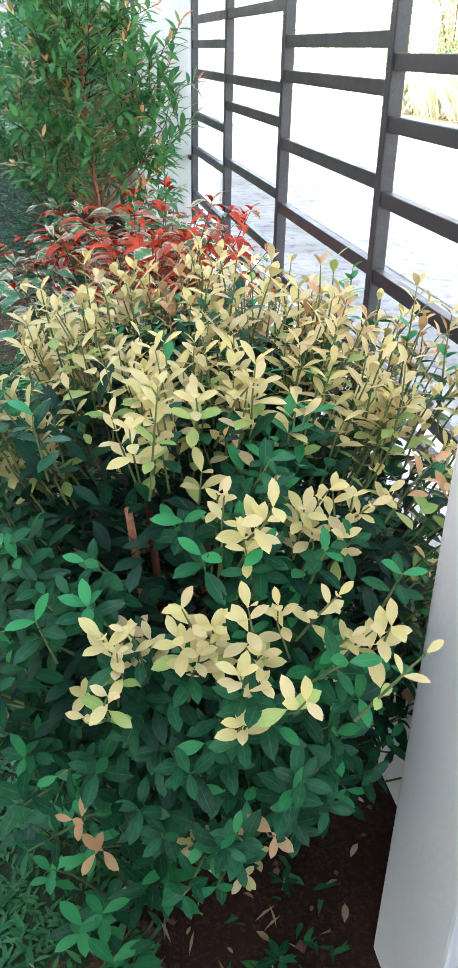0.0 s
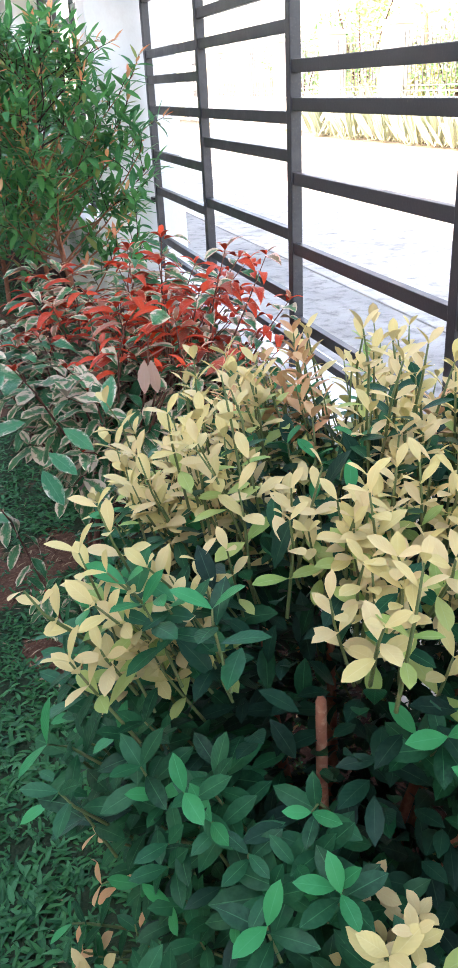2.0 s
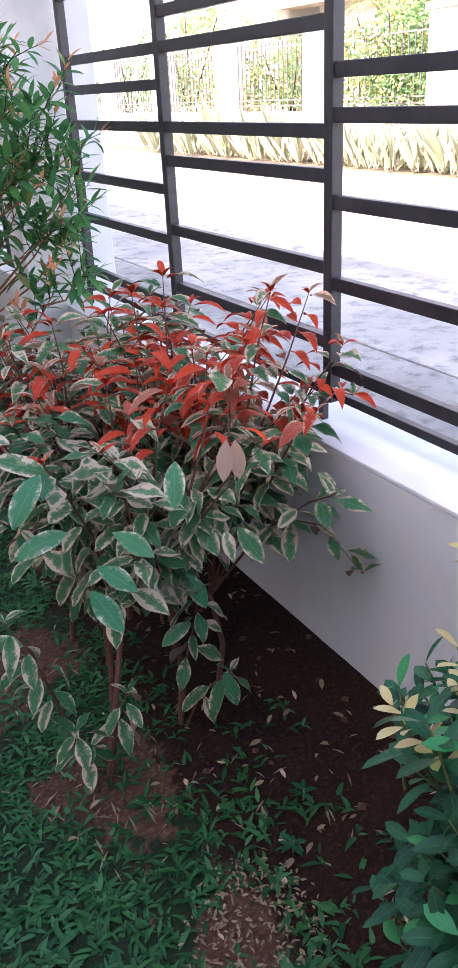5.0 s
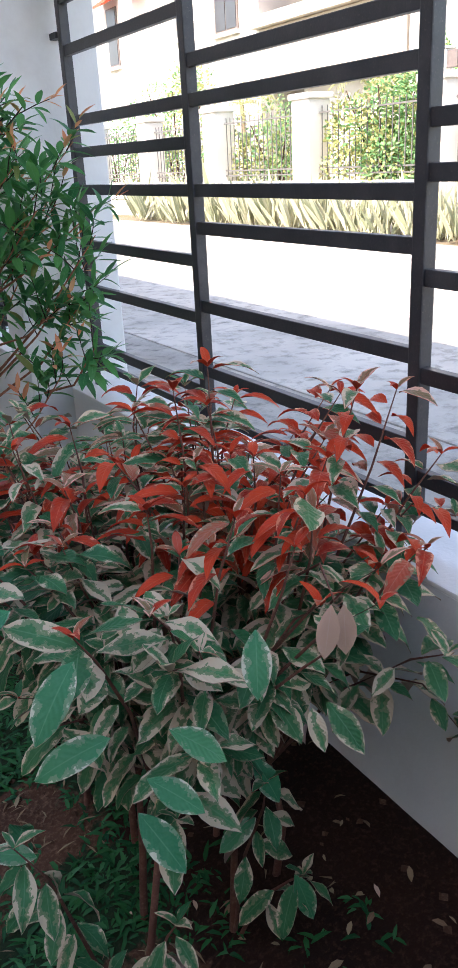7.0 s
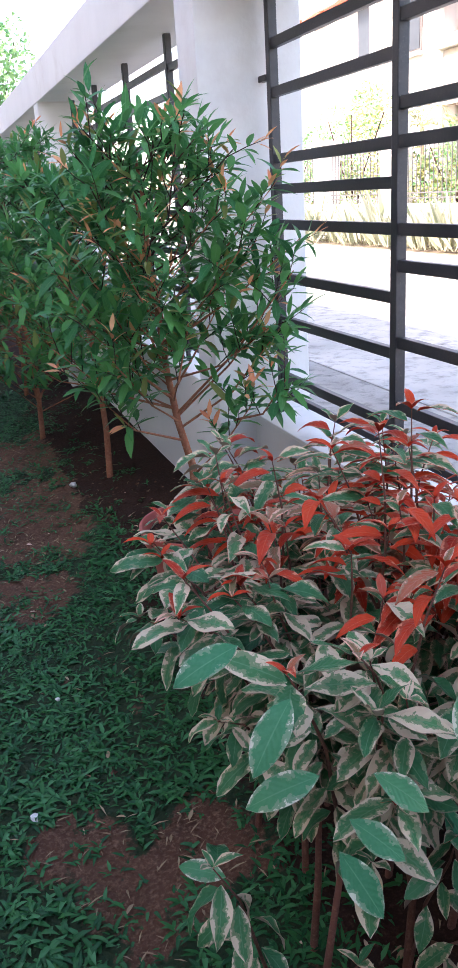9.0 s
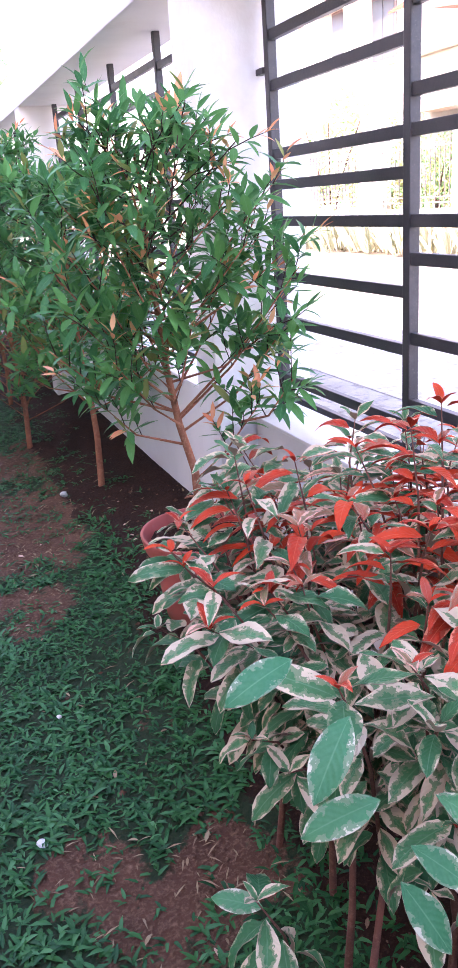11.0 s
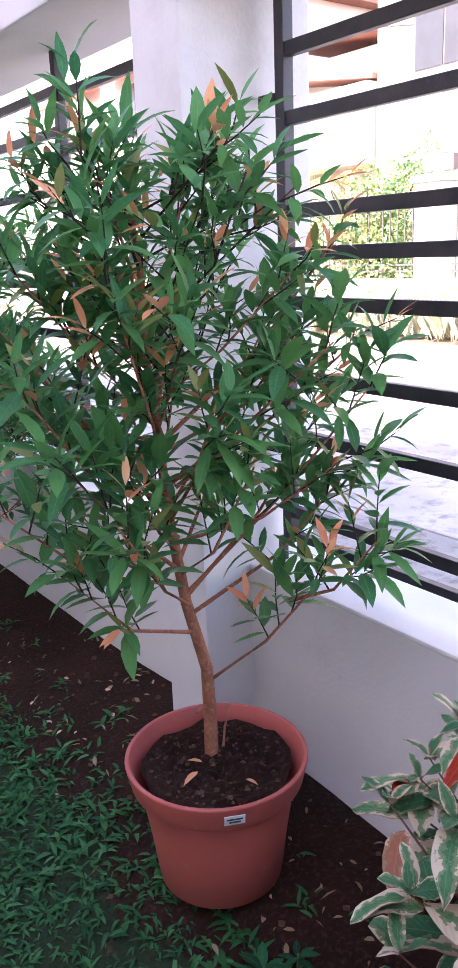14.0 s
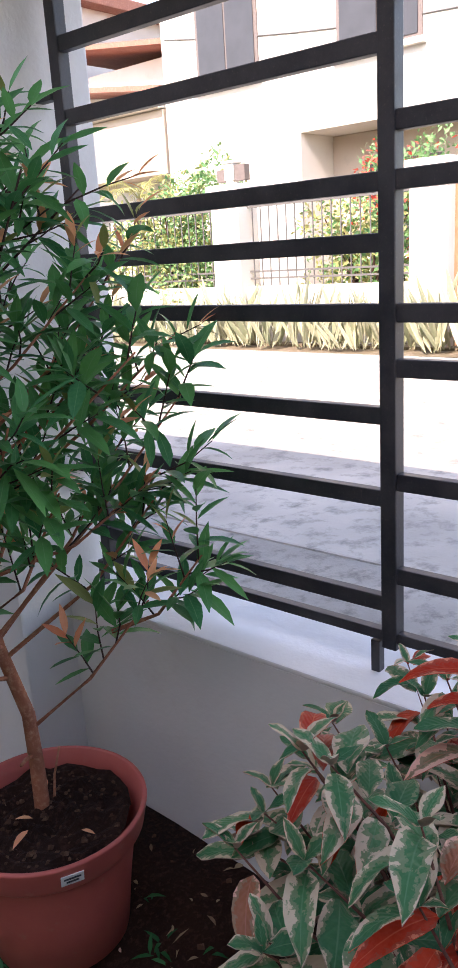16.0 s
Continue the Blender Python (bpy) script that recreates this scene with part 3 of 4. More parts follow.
def snake_plants():
    r = random.Random(3)
    protos = []
    shape = leaf_shape(0.095, 0.42, 0.35, 0.08, 5, 1.6)
    for k in range(3):
        p = thing("snake_plant", "clump of upright striped snake plant leaves in dry soil", "plant", (7.28, 3.0, ROAD + 0.05), "snake plants along the kerb")
        c = Crown()
        c.kind("a", shape, [L_SNAKE])
        for i in range(30):
            a = r.uniform(0, 2 * math.pi)
            d = Vector((0.35 * math.cos(a), 0.5 * math.sin(a), 1.0)) + Vector((r.uniform(-0.2, 0.2), r.uniform(-0.3, 0.3), 0))
            at = Vector((7.28 + r.uniform(-0.13, 0.13), 3.0 + r.uniform(-0.2, 0.2), ROAD + 0.04))
            c.add("a", at, d, (math.cos(a + 1.5), math.sin(a + 1.5), 0.1), r.uniform(0.42, 0.86))
        c.link(p, 30, lambda q: q.x, "leaf")
        protos.append(p)
    y = 3.4
    i = 0
    while y < 16.5:
        size = 0.95 + 0.45 * noise.noise((y * 0.9, 2.0, 0.0)) + r.uniform(-0.15, 0.12)
        copy_thing(protos[i % 3], pose(7.28 + r.uniform(-0.08, 0.08), y, ROAD + 0.05, 0, 0, r.uniform(0, 360)) @ Matrix.Scale(size, 4))
        y += r.uniform(0.30, 0.55)
        i += 1


snake_plants()


def far_bush(at, size, mats, label, count, leaf=0.075, name="bush", share=0.5):
    r = random.Random(int(at[1] * 100))
    p = thing(name, label, "bush", at)
    c = Crown()
    shape = leaf_shape(0.5, 0.5, 0.2, 0.3, 2, 1.4)
    for i, m in enumerate(mats):
        c.kind(i, shape, [m])
    t = Tubes(6)
    for k in range(6):
        a = r.uniform(0, 6.28)
        t.add([Vector(at) + Vector(q) for q in ((0, 0, 0), (0.2 * size[0] * math.cos(a), 0.2 * size[1] * math.sin(a), size[2] * 0.4), (0.6 * size[0] * math.cos(a), 0.6 * size[1] * math.sin(a), size[2] * 0.8))], 0.03, 0.008)
    t.link("trunk", M_TWIG, p)
    lumps = [Vector((r.uniform(-0.6, 0.6) * size[0], r.uniform(-0.65, 0.65) * size[1], r.uniform(0.25, 0.85) * size[2])) for _ in range(22)]
    for i in range(count):
        q = r.choice(lumps)
        d = Vector((r.gauss(0, 1), r.gauss(0, 1), r.gauss(0, 1))).normalized()
        w = q + Vector((d.x * size[0], d.y * size[1], d.z * size[2] * 0.6)) * r.uniform(0.22, 0.36)
        if w.z < 0.05:
            continue
        k = 0 if len(mats) == 1 or r.random() < share + 0.45 * (-q.y / size[1]) else 1
        c.add(k, Vector(at) + w, d + Vector((r.uniform(-1, 1), r.uniform(-1, 1), r.uniform(-0.6, 0.6))), d, leaf * r.uniform(0.7, 1.3))
    c.link(p, 0, lambda q: q.x, "leaf", "crown")


far_bush((8.05, 9.95, ROAD + 0.05), (0.55, 1.20, 2.25), [L_FARBUSH, L_FARGOLD], "rounded green and golden bush behind the garden fence", 10000, 0.072)
far_bush((8.2, 7.0, ROAD + 0.05), (0.5, 0.85, 1.7), [L_FARBUSH, L_FARGOLD], "loose green garden bush behind the iron fence", 3200)
far_bush((8.7, 6.75, ROAD + 0.05), (0.5, 0.75, 2.2), [L_FARBUSH, L_FLOWER], "tall green bush with bright red flowers by the gate", 3000, share=0.80)
far_bush((8.4, 13.0, ROAD + 0.05), (0.6, 1.0, 1.9), [L_FARBUSH, L_FARGOLD], "pale green garden bush behind the iron fence", 3000)
far_bush((8.8, 17.4, ROAD + 0.05), (0.7, 1.9, 2.9), [L_FARGOLD, L_FARBUSH], "tall pale yellow-green hedge bush", 5500, 0.085)
far_bush((9.0, 21.0, ROAD + 0.05), (0.7, 2.0, 2.4), [L_FARBUSH], "tall green hedge bush", 1500, 0.09)
far_bush((1.9, 26.0, ROAD), (2.2, 2.4, 6.5), [L_FARBUSH], "leafy street tree beyond the fence end", 4000, 0.2, "tree")



def palm(at, height, fronds, seed, mat, label):
    """A garden palm: a short ringed trunk and arching fronds with leaflets on both sides."""
    r = random.Random(seed)
    at = Vector(at)
    p = thing("palm", label, "palm", at)
    top = at + Vector((0, 0, height))
    trunk = Tubes(8)
    trunk.add([at, at.lerp(top, 0.5) + Vector((0.02, 0.01, 0)), top], 0.06, 0.04)
    trunk.link("trunk", M_STRAWBARK, p)
    c = Crown()
    c.kind("l", leaf_shape(0.11, 0.4, 0.3, 0.35, 3, 1.6), [mat])
    for n in range(fronds):
        a = n * 2.399
        lift, size = r.uniform(0.35, 1.5), r.uniform(0.65, 0.95)
        out = Vector((math.cos(a), math.sin(a), 0))
        pts = [top + out * (size * s * 0.85) + Vector((0, 0, size * (lift * s - (0.55 + 0.35 * lift) * s * s))) for s in (0.0, 0.2, 0.4, 0.6, 0.8, 1.0)]
        rib = Tubes(4)
        rib.add(pts, 0.009, 0.003)
        rib.link("frond", mat, p)
        for m in range(16):
            s = 0.15 + 0.85 * m / 15
            i = min(4, int(s * 5))
            q = pts[i].lerp(pts[i + 1], s * 5 - i)
            d = (pts[i + 1] - pts[i]).normalized()
            for side in (1, -1):
                c.add("l", q, d * 0.8 + d.cross(Vector((0, 0, 1))) * side + Vector((0, 0, -0.1)), (0, 0, 1), 0.30 * size * (1.1 - 0.6 * s))
    c.link(p, 0, lambda q: 0, "leaflet", "crown")


palm((8.6, 14.4, ROAD + 0.05), 1.9, 13, 4, L_FARGOLD, "golden garden palm with arching fronds over the road")
palm((8.3, 13.9, ROAD + 0.05), 1.2, 11, 5, L_FARBUSH, "small green garden palm with arching fronds")
palm((9.6, 12.1, ROAD + 0.05), 2.0, 11, 6, L_FARGOLD, "pale golden palm beside the white house")

# ---- plants in the yard ----
def cream_bush():
    r = random.Random(11)
    base = Vector((0.50, 0.50, ground_z(0.50, 0.50)))
    p = thing("shrub", "dense shrub with cream-yellow young leaves over dark green ones", "shrub", base)
    mid, rad = Vector((0.56, 0.48, 0.675)), Vector((0.33, 0.385, 0.40))
    c = Crown()
    small = leaf_shape(0.42, 0.57, 0.26, 0.22, 6, 2.2)
    c.kind("cream", small, [L_CREAM])
    c.kind("pink", small, [L_PINK])
    c.kind("lime", small, [L_LIME])
    c.kind("green", leaf_shape(0.40, 0.54, 0.18, 0.25, 5, 2.2), [L_GREEN])
    c.kind("fresh", leaf_shape(0.42, 0.54, 0.16, 0.28, 6, 2.0), [L_FRESH])
    c.kind("dark", leaf_shape(0.40, 0.52, 0.2, 0.3, 4, 2.0), [L_INNER_SHADE])
    stems, twigs = Tubes(6), Tubes(4)
    for k in range(8):
        a = k * 0.9 + r.uniform(0, 0.5)
        q = mid + Vector((rad.x * 0.6 * math.cos(a), rad.y * 0.6 * math.sin(a), r.uniform(0.0, 0.3)))
        stems.add([base + Vector((0.03 * math.cos(a), 0.03 * math.sin(a), -0.03)), base.lerp(q, 0.4) + jig(0.02), q], 0.014, 0.005)

    def sprig(q, way, length, nodes, ls, keys, flat):
        """A shoot with crossed pairs of leaves that spread wide below and close towards the tip."""
        pts = [q - way * 0.05, q + way * length * 0.5 + jig(0.005), q + way * length]
        twigs.add(pts, 0.0019, 0.0009)
        x = way.orthogonal().normalized()
        y = way.cross(x)
        spin = r.uniform(0, 3.14)
        for n in range(nodes):
            s = n / max(1, nodes - 1)
            at = q.lerp(pts[2], s)
            a = spin + n * 1.57 + r.uniform(-0.2, 0.2)
            side = x * math.cos(a) + y * math.sin(a)
            for sign in (1, -1):
                if r.random() < 0.06:
                    continue
                out = (side * sign * (1.0 - 0.45 * s * (1 - flat)) + way * (0.30 + 0.75 * s * (1 - flat)) + jig(0.18)).normalized()
                c.add(keys[0] if s < 0.3 else (keys[1] if s < 0.6 else keys[2]), at, out, way, ls * r.uniform(0.85, 1.15) * (1.08 - 0.28 * s))

    def inside(q):
        back = max(0.0, q.y - 0.45)
        if q.x < 0.15 + 0.50 * back or q.z > 1.13 - 0.35 * back or q.x > 0.97 or q.z < (0.20 if q.x < 0.40 else 0.34):
            return False
        return not (q.x > 0.70 and q.y < 0.24)

    def shell(d):
        box = (abs(d.x) ** 3 + abs(d.y) ** 3 + abs(d.z) ** 3) ** (-1 / 3)
        return box * (1.0 - 0.22 * max(0.0, -d.z)) + 0.20 * noise.noise(d * 3.0 + Vector((3, 1, 7)))

    def wider(d):
        """The crown leans out over the lawn on its near side."""
        return 1.0 + 0.20 * smooth(-d.x * 1.6) * smooth(0.5 - d.y) * smooth(1.0 + d.z * 1.5)

    clumps = 270
    for k in range(clumps):
        dz = 1.0 - 1.62 * (k + 0.5) / clumps
        a = k * 2.399 + r.uniform(-0.25, 0.25)
        h = math.sqrt(1 - dz * dz)
        d = (Vector((h * math.cos(a), h * math.sin(a), dz)) + jig(0.10)).normalized()
        heart = mid + Vector((d.x * rad.x * wider(d), d.y * rad.y, d.z * rad.z)) * (shell(d) * r.uniform(0.76, 1.02))
        tall = smooth((heart.z - 0.60 - 0.10 * smooth((heart.y - 0.5) / 0.3) - 0.14 * smooth((0.42 - heart.x) / 0.15)) / 0.30)
        young = r.random() < (0.04 + 0.84 * tall) * (1.0 - 0.22 * smooth((heart.y - 0.52) / 0.2)) and (heart.z > 0.92 or noise.noise(d * 4.2) > -0.12)
        tint = "pink" if r.random() < 0.30 - 0.26 * tall else "cream"
        for n in range(r.randrange(5, 9) + (2 if d.z > 0.6 else 0)):
            q = heart + Vector((r.gauss(0, 0.027), r.gauss(0, 0.027), r.gauss(0, 0.020)))
            if not inside(q):
                continue
            way = (d * 0.65 + Vector((0, 0, 0.75)) + jig(0.30)).normalized()
            if young and r.random() < 0.90:
                sprig(q + d * 0.012, way, r.uniform(0.042, 0.085) * (0.75 + 0.35 * tall), r.choice((3, 4, 4, 5)), r.uniform(0.026, 0.036), (r.choice(("lime", tint, "green")), tint, tint), 0.25)
            elif young or r.random() < 0.75:
                sprig(q - d * 0.015, way, r.uniform(0.025, 0.05), 3, r.uniform(0.034, 0.046), ("green", "green", r.choice(("green", "fresh", "fresh") if tall > 0.6 else ("green", "green", "green", "fresh"))), 0.5)
    for k in range(34):
        a, u = r.uniform(0, 6.28), r.uniform(0.5, 1.0)
        q = mid + Vector((rad.x * u * math.cos(a), rad.y * u * math.sin(a), r.uniform(-0.30, -0.05)))
        d = Vector((math.cos(a), math.sin(a), 0.2))
        q += d * 0.05
        if inside(q):
            sprig(q, (d + Vector((0, 0, 0.6))).normalized(), 0.022, 2, r.uniform(0.030, 0.040), ("pink", r.choice(("cream", "pink")), "pink"), 0.7)
    for x, y, z in ((0.80, 0.66, 1.00), (0.76, 0.62, 1.02), (0.85, 0.52, 1.00), (0.88, 0.44, 0.98), (0.66, 0.72, 0.98), (0.52, 0.70, 0.94), (0.46, 0.66, 0.92)):
        sprig(Vector((x, y, z)), Vector((r.uniform(-0.15, 0.15), r.uniform(-0.15, 0.15), 1)).normalized(), 0.12, 7, 0.034, ("green", "fresh", r.choice(("lime", "fresh", "cream"))), 0.2)
    # filler inside the crown, mostly in the green with shade painted in
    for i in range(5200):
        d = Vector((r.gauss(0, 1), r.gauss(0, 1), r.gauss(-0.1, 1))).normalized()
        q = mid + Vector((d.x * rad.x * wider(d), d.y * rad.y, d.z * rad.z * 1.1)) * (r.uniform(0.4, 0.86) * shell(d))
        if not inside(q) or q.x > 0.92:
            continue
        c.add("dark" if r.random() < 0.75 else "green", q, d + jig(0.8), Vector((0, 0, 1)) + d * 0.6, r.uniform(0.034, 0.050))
    for i in range(24):
        a = r.uniform(2.7, 4.5)
        q = base + Vector((0.36 * math.cos(a), 0.36 * math.sin(a), 0)) * r.uniform(0.45, 0.95)
        q.z = ground_z(q.x, q.y) + r.uniform(0.05, 0.24)
        foot = Vector((q.x, q.y, ground_z(q.x, q.y))).lerp(base, 0.4)
        twigs.add([foot, foot.lerp(q, 0.6) + jig(0.01), q], 0.0025, 0.0012)
        size = r.uniform(0.042, 0.066)
        for n in range(r.randrange(5, 9)):
            b = n * 2.4 + r.uniform(-0.3, 0.3)
            c.add("fresh" if i % 2 else "green", q + Vector((0, 0, -0.007 * n)), (math.cos(b), math.sin(b), 0.45 - 0.09 * n), (0, 0, 1), size * r.uniform(0.8, 1.1))
    stems.link("trunk", M_BARK, p)
    twigs.link("twig_work", M_GREENSTEM, p, kind="stuff")
    c.link(p, 300, lambda q: q.x + q.y - 0.6 * q.z)


def cream_edged_shrub():
    r = random.Random(23)
    mid = Vector((0.48, 1.80, ground_z(0.48, 1.80)))
    p = thing("shrub", "leafy shrub with cream-edged green leaves and red young leaves", "shrub", mid)
    c = Crown()
    c.kind("vari", leaf_shape(0.42, 0.50, 0.16, 0.45, 7, 1.7, 0.20, 0.010), [L_VARI, L_MAUVE])
    c.kind("vari_flat", leaf_shape(0.46, 0.50, 0.12, 0.24, 7, 1.7, 0.14, 0.010), [L_VARI, L_MAUVE])
    c.kind("curl", leaf_shape(0.36, 0.46, 0.45, 0.75, 7, 1.6, 0.30, 0.010), [L_VARI, L_MAUVE])
    c.kind("big", leaf_shape(0.44, 0.50, 0.14, 0.30, 9, 1.7, 0.10, 0.008), [L_BROAD, L_MAUVE])
    c.kind("young", leaf_shape(0.33, 0.44, 0.28, 0.70, 7, 1.5, 0.16, 0.010), [L_VARI, L_REDUNDER])
    c.kind("red", leaf_shape(0.29, 0.42, 0.35, 0.80, 6, 1.5, 0.08, 0.010), [L_RED, L_REDUNDER])
    c.kind("half", leaf_shape(0.31, 0.45, 0.25, 0.75, 6, 1.5, 0.10, 0.010), [L_BLUSH, L_REDUNDER])
    c.kind("pale", leaf_shape(0.36, 0.5, 0.15, 0.1, 5, 1.5, 0.0, 0.010), [L_PALE, L_PALE])
    feet = [Vector(q) for q in ((0.30, 1.70, 0.03), (0.38, 1.86, 0.05), (0.50, 1.72, 0.08), (0.44, 2.02, 0.06), (0.58, 1.92, 0.09), (0.62, 1.76, 0.10), (0.56, 2.16, 0.09), (0.40, 2.20, 0.05), (0.66, 2.06, 0.11))]
    heads = []
    for k in range(88):
        a = k * 2.399 + r.uniform(-0.3, 0.3)
        reach = math.sqrt((k + 0.5) / 88)
        head = Vector((0.56 + 0.42 * reach * math.cos(a), 1.97 + 0.56 * reach * math.sin(a), 1.00 - 0.19 * reach ** 2 + r.uniform(-0.14, 0.04)))
        head.x = min(head.x, 0.97)
        if k % 4 == 3 and head.x < 0.42 and head.y < 2.2:
            head.z *= 0.82
        heads.append(head)
    heads += [Vector(q) for q in ((0.86, 1.86, 1.00), (0.93, 1.68, 0.92), (0.78, 1.72, 1.05), (0.70, 2.05, 1.04), (0.93, 1.98, 0.97), (0.62, 1.62, 0.92), (0.34, 2.20, 0.90), (0.90, 1.76, 1.02), (0.24, 1.60, 0.86), (0.34, 1.55, 0.80), (0.40, 2.46, 0.79), (0.44, 2.39, 0.92), (0.23, 2.24, 0.79), (0.30, 2.34, 0.80), (0.52, 2.50, 0.78), (0.66, 2.50, 0.80), (0.80, 2.46, 0.84), (0.88, 2.36, 0.88), (0.20, 2.05, 0.84), (0.19, 1.88, 0.88))]
    limbs = {}
    shoots = []
    for head in heads:
        inner = Vector((0.52 + 0.45 * (head.x - 0.52), 1.90 + 0.50 * (head.y - 1.90), 0))
        foot = min(feet, key=lambda f: (f.x - inner.x) ** 2 + (f.y - inner.y) ** 2)
        limbs.setdefault(tuple(foot), []).append((head, inner))
    for foot, group in limbs.items():
        foot = Vector(foot)
        wood = Tubes(7)
        centre = sum((i for _, i in group), Vector()) / len(group)
        fork = Vector((centre.x, centre.y, 0.40 + r.uniform(-0.05, 0.05)))
        wood.add([foot - Vector((0, 0, 0.03)), foot.lerp(fork, 0.5) + jig(0.025), fork], 0.0085, 0.0055)
        for head, inner in group:
            bend = fork.lerp(head, 0.5) + Vector((head.x - fork.x, head.y - fork.y, 0)) * -0.10 + jig(0.03)
            knee = bend.lerp(head, 0.6) + Vector((0, 0, 0.02)) + jig(0.012)
            wood.add([fork, bend, knee, head], 0.0042, 0.0010)
            shoots.append((fork, bend, knee, head, False))
        wood.link("stem", M_STEM, p)
    for foot, head in (((0.28, 1.69, 0.03), (0.13, 1.63, 0.56)), ((0.27, 1.69, 0.03), (0.22, 1.60, 0.28)), ((0.30, 1.68, 0.04), (0.33, 1.58, 0.34)), ((0.50, 1.72, 0.08), (0.51, 1.60, 0.50)), ((0.50, 1.71, 0.08), (0.575, 1.60, 0.27)),
                       ((0.62, 1.76, 0.52), (0.87, 1.52, 0.46)), ((0.64, 1.80, 0.46), (0.93, 1.64, 0.82)), ((0.62, 2.00, 0.10), (0.80, 2.30, 0.86)), ((0.62, 2.05, 0.10), (0.70, 2.44, 0.58)),
                       ((0.60, 2.12, 0.08), (0.84, 2.40, 0.62))):
        foot, head = Vector(foot), Vector(head)
        wood = Tubes(6)
        lift = Vector((0, 0, 0.10 if head.x > 0.85 else 0.02))
        bend, knee = foot.lerp(head, 0.45) + lift + jig(0.012), foot.lerp(head, 0.78) + lift + jig(0.01)
        wood.add([foot - Vector((0, 0, 0.03)), bend, knee, head], 0.0026 if head.x > 0.85 else 0.0045, 0.0010)
        wood.link("stem", M_STEM, p)
        shoots.append((foot, bend, knee, head, True))
    for fork, bend, knee, head, tuft in shoots:
        tall = (head - fork).length
        count = max(7, int(tall * (22 if tuft else 42)))
        spin = r.uniform(0, 6.28)
        fan = math.atan2(head.y - 1.9, head.x - 0.52) + r.uniform(0.9, 2.2)
        first = 0.50 if tuft else 0.12
        for n in range(count):
            s = first + (1 - first) * (n + 0.6) / count
            at = fork.lerp(bend, s / 0.5) if s < 0.5 else (bend.lerp(knee, (s - 0.5) / 0.3) if s < 0.8 else knee.lerp(head, (s - 0.8) / 0.2))
            if not tuft and (at.z < 0.44 + 0.16 * smooth((at.y - 2.1) / 0.15) or (at.z < 0.54 and at.x > 0.56 and at.y < 2.1)):
                continue
            if (at - Vector((0.48, 1.43, 0.87))).length < 0.19 or (at - Vector((0.55, 1.52, 0.79))).length < 0.12:
                continue
            a = spin + n * 2.2
            crown = at.z > 0.775 + 0.06 * smooth((0.40 - at.x) / 0.1) + 0.10 * noise.noise(at * 4) and s > 0.50
            size = r.uniform(0.062, 0.100)
            hot = at.x > 0.34 and at.y < 2.20
            if crown and r.random() < (0.94 if hot else 0.62):
                a = fan + (n % 2) * math.pi + r.uniform(-0.3, 0.3)
                key = r.choice(("red", "red", "red", "red", "half", "young", "young")) if hot else r.choice(("red", "young", "young", "vari", "half", "curl"))
                size = r.uniform(0.068, 0.104)
                out = Vector((math.cos(a), math.sin(a), 0.42)) + jig(0.14)
            else:
                low = smooth((0.85 - at.z) / 0.4)
                out = Vector((math.cos(a), math.sin(a), 0)) + Vector(((at.x - 0.5) * 1.3, (at.y - 1.9) * 1.3 - 0.15, 0.25 - 0.65 * low)) + jig(0.25)
                key = r.choice(("vari", "vari", "vari_flat", "curl"))
            if tuft:
                size *= 0.92
            out = out.normalized()
            c.add(key, at + out * 0.010, out, Vector((0, 0, 1)) + jig(0.35), size)
        for n in range(3):
            a = spin + n * 2.1
            key = r.choice(("red", "red", "half")) if head.y < 2.2 and head.z > 0.82 else r.choice(("vari", "vari", "young"))
            c.add(key, head, (math.cos(a), math.sin(a), r.uniform(0.8, 2.2)), Vector((0, 0, 1)) + jig(0.2), r.uniform(0.032, 0.060))
    for i in range(240):
        d = Vector((r.gauss(0, 1), r.gauss(0, 1), r.gauss(0, 1))).normalized() * r.uniform(0.5, 0.95)
        q = Vector((0.55 + 0.30 * d.x, 1.92 + 0.42 * d.y, 0.68 + 0.16 * d.z))
        if (q - Vector((0.52, 1.48, 0.84))).length < 0.18:
            continue
        c.add(r.choice(("vari", "curl", "vari_flat")), q, d + jig(0.6) + Vector((0, 0, -0.2)), Vector((0, 0, 1)) + jig(0.4), r.uniform(0.055, 0.090))
    for x, y, z, a, dip, size in ((0.215, 1.53, 0.875, 3.75, -0.45, 0.100), (0.16, 1.55, 0.95, 3.35, -0.10, 0.088), (0.24, 1.51, 0.770, 3.05, -0.12, 0.098), (0.44, 1.50, 0.850, 4.15, -0.75, 0.086), (0.32, 1.52, 0.740, 5.55, -0.45, 0.086),
                                  (0.28, 1.51, 0.690, 5.40, -0.35, 0.084), (0.26, 1.50, 0.655, 5.10, -0.70, 0.094), (0.50, 1.62, 0.54, 5.00, -1.00, 0.082), (0.565, 1.61, 0.27, 4.80, -1.10, 0.082), (0.50, 1.62, 0.42, 3.30, -0.15, 0.078), (0.18, 1.74, 0.42, 2.60, 0.25, 0.080)):
        c.add("big", (x, y, z), (math.cos(a), math.sin(a), dip), (-0.25, -0.45, 1.0), size)
    for n in range(2):
        c.add("pale", Vector((0.500 + 0.012 * n, 1.425 - 0.008 * n, 0.900)), (0.10 - 0.2 * (1 - n), 0.05, -1.0), (-0.5, -0.8, 0.25), 0.080)
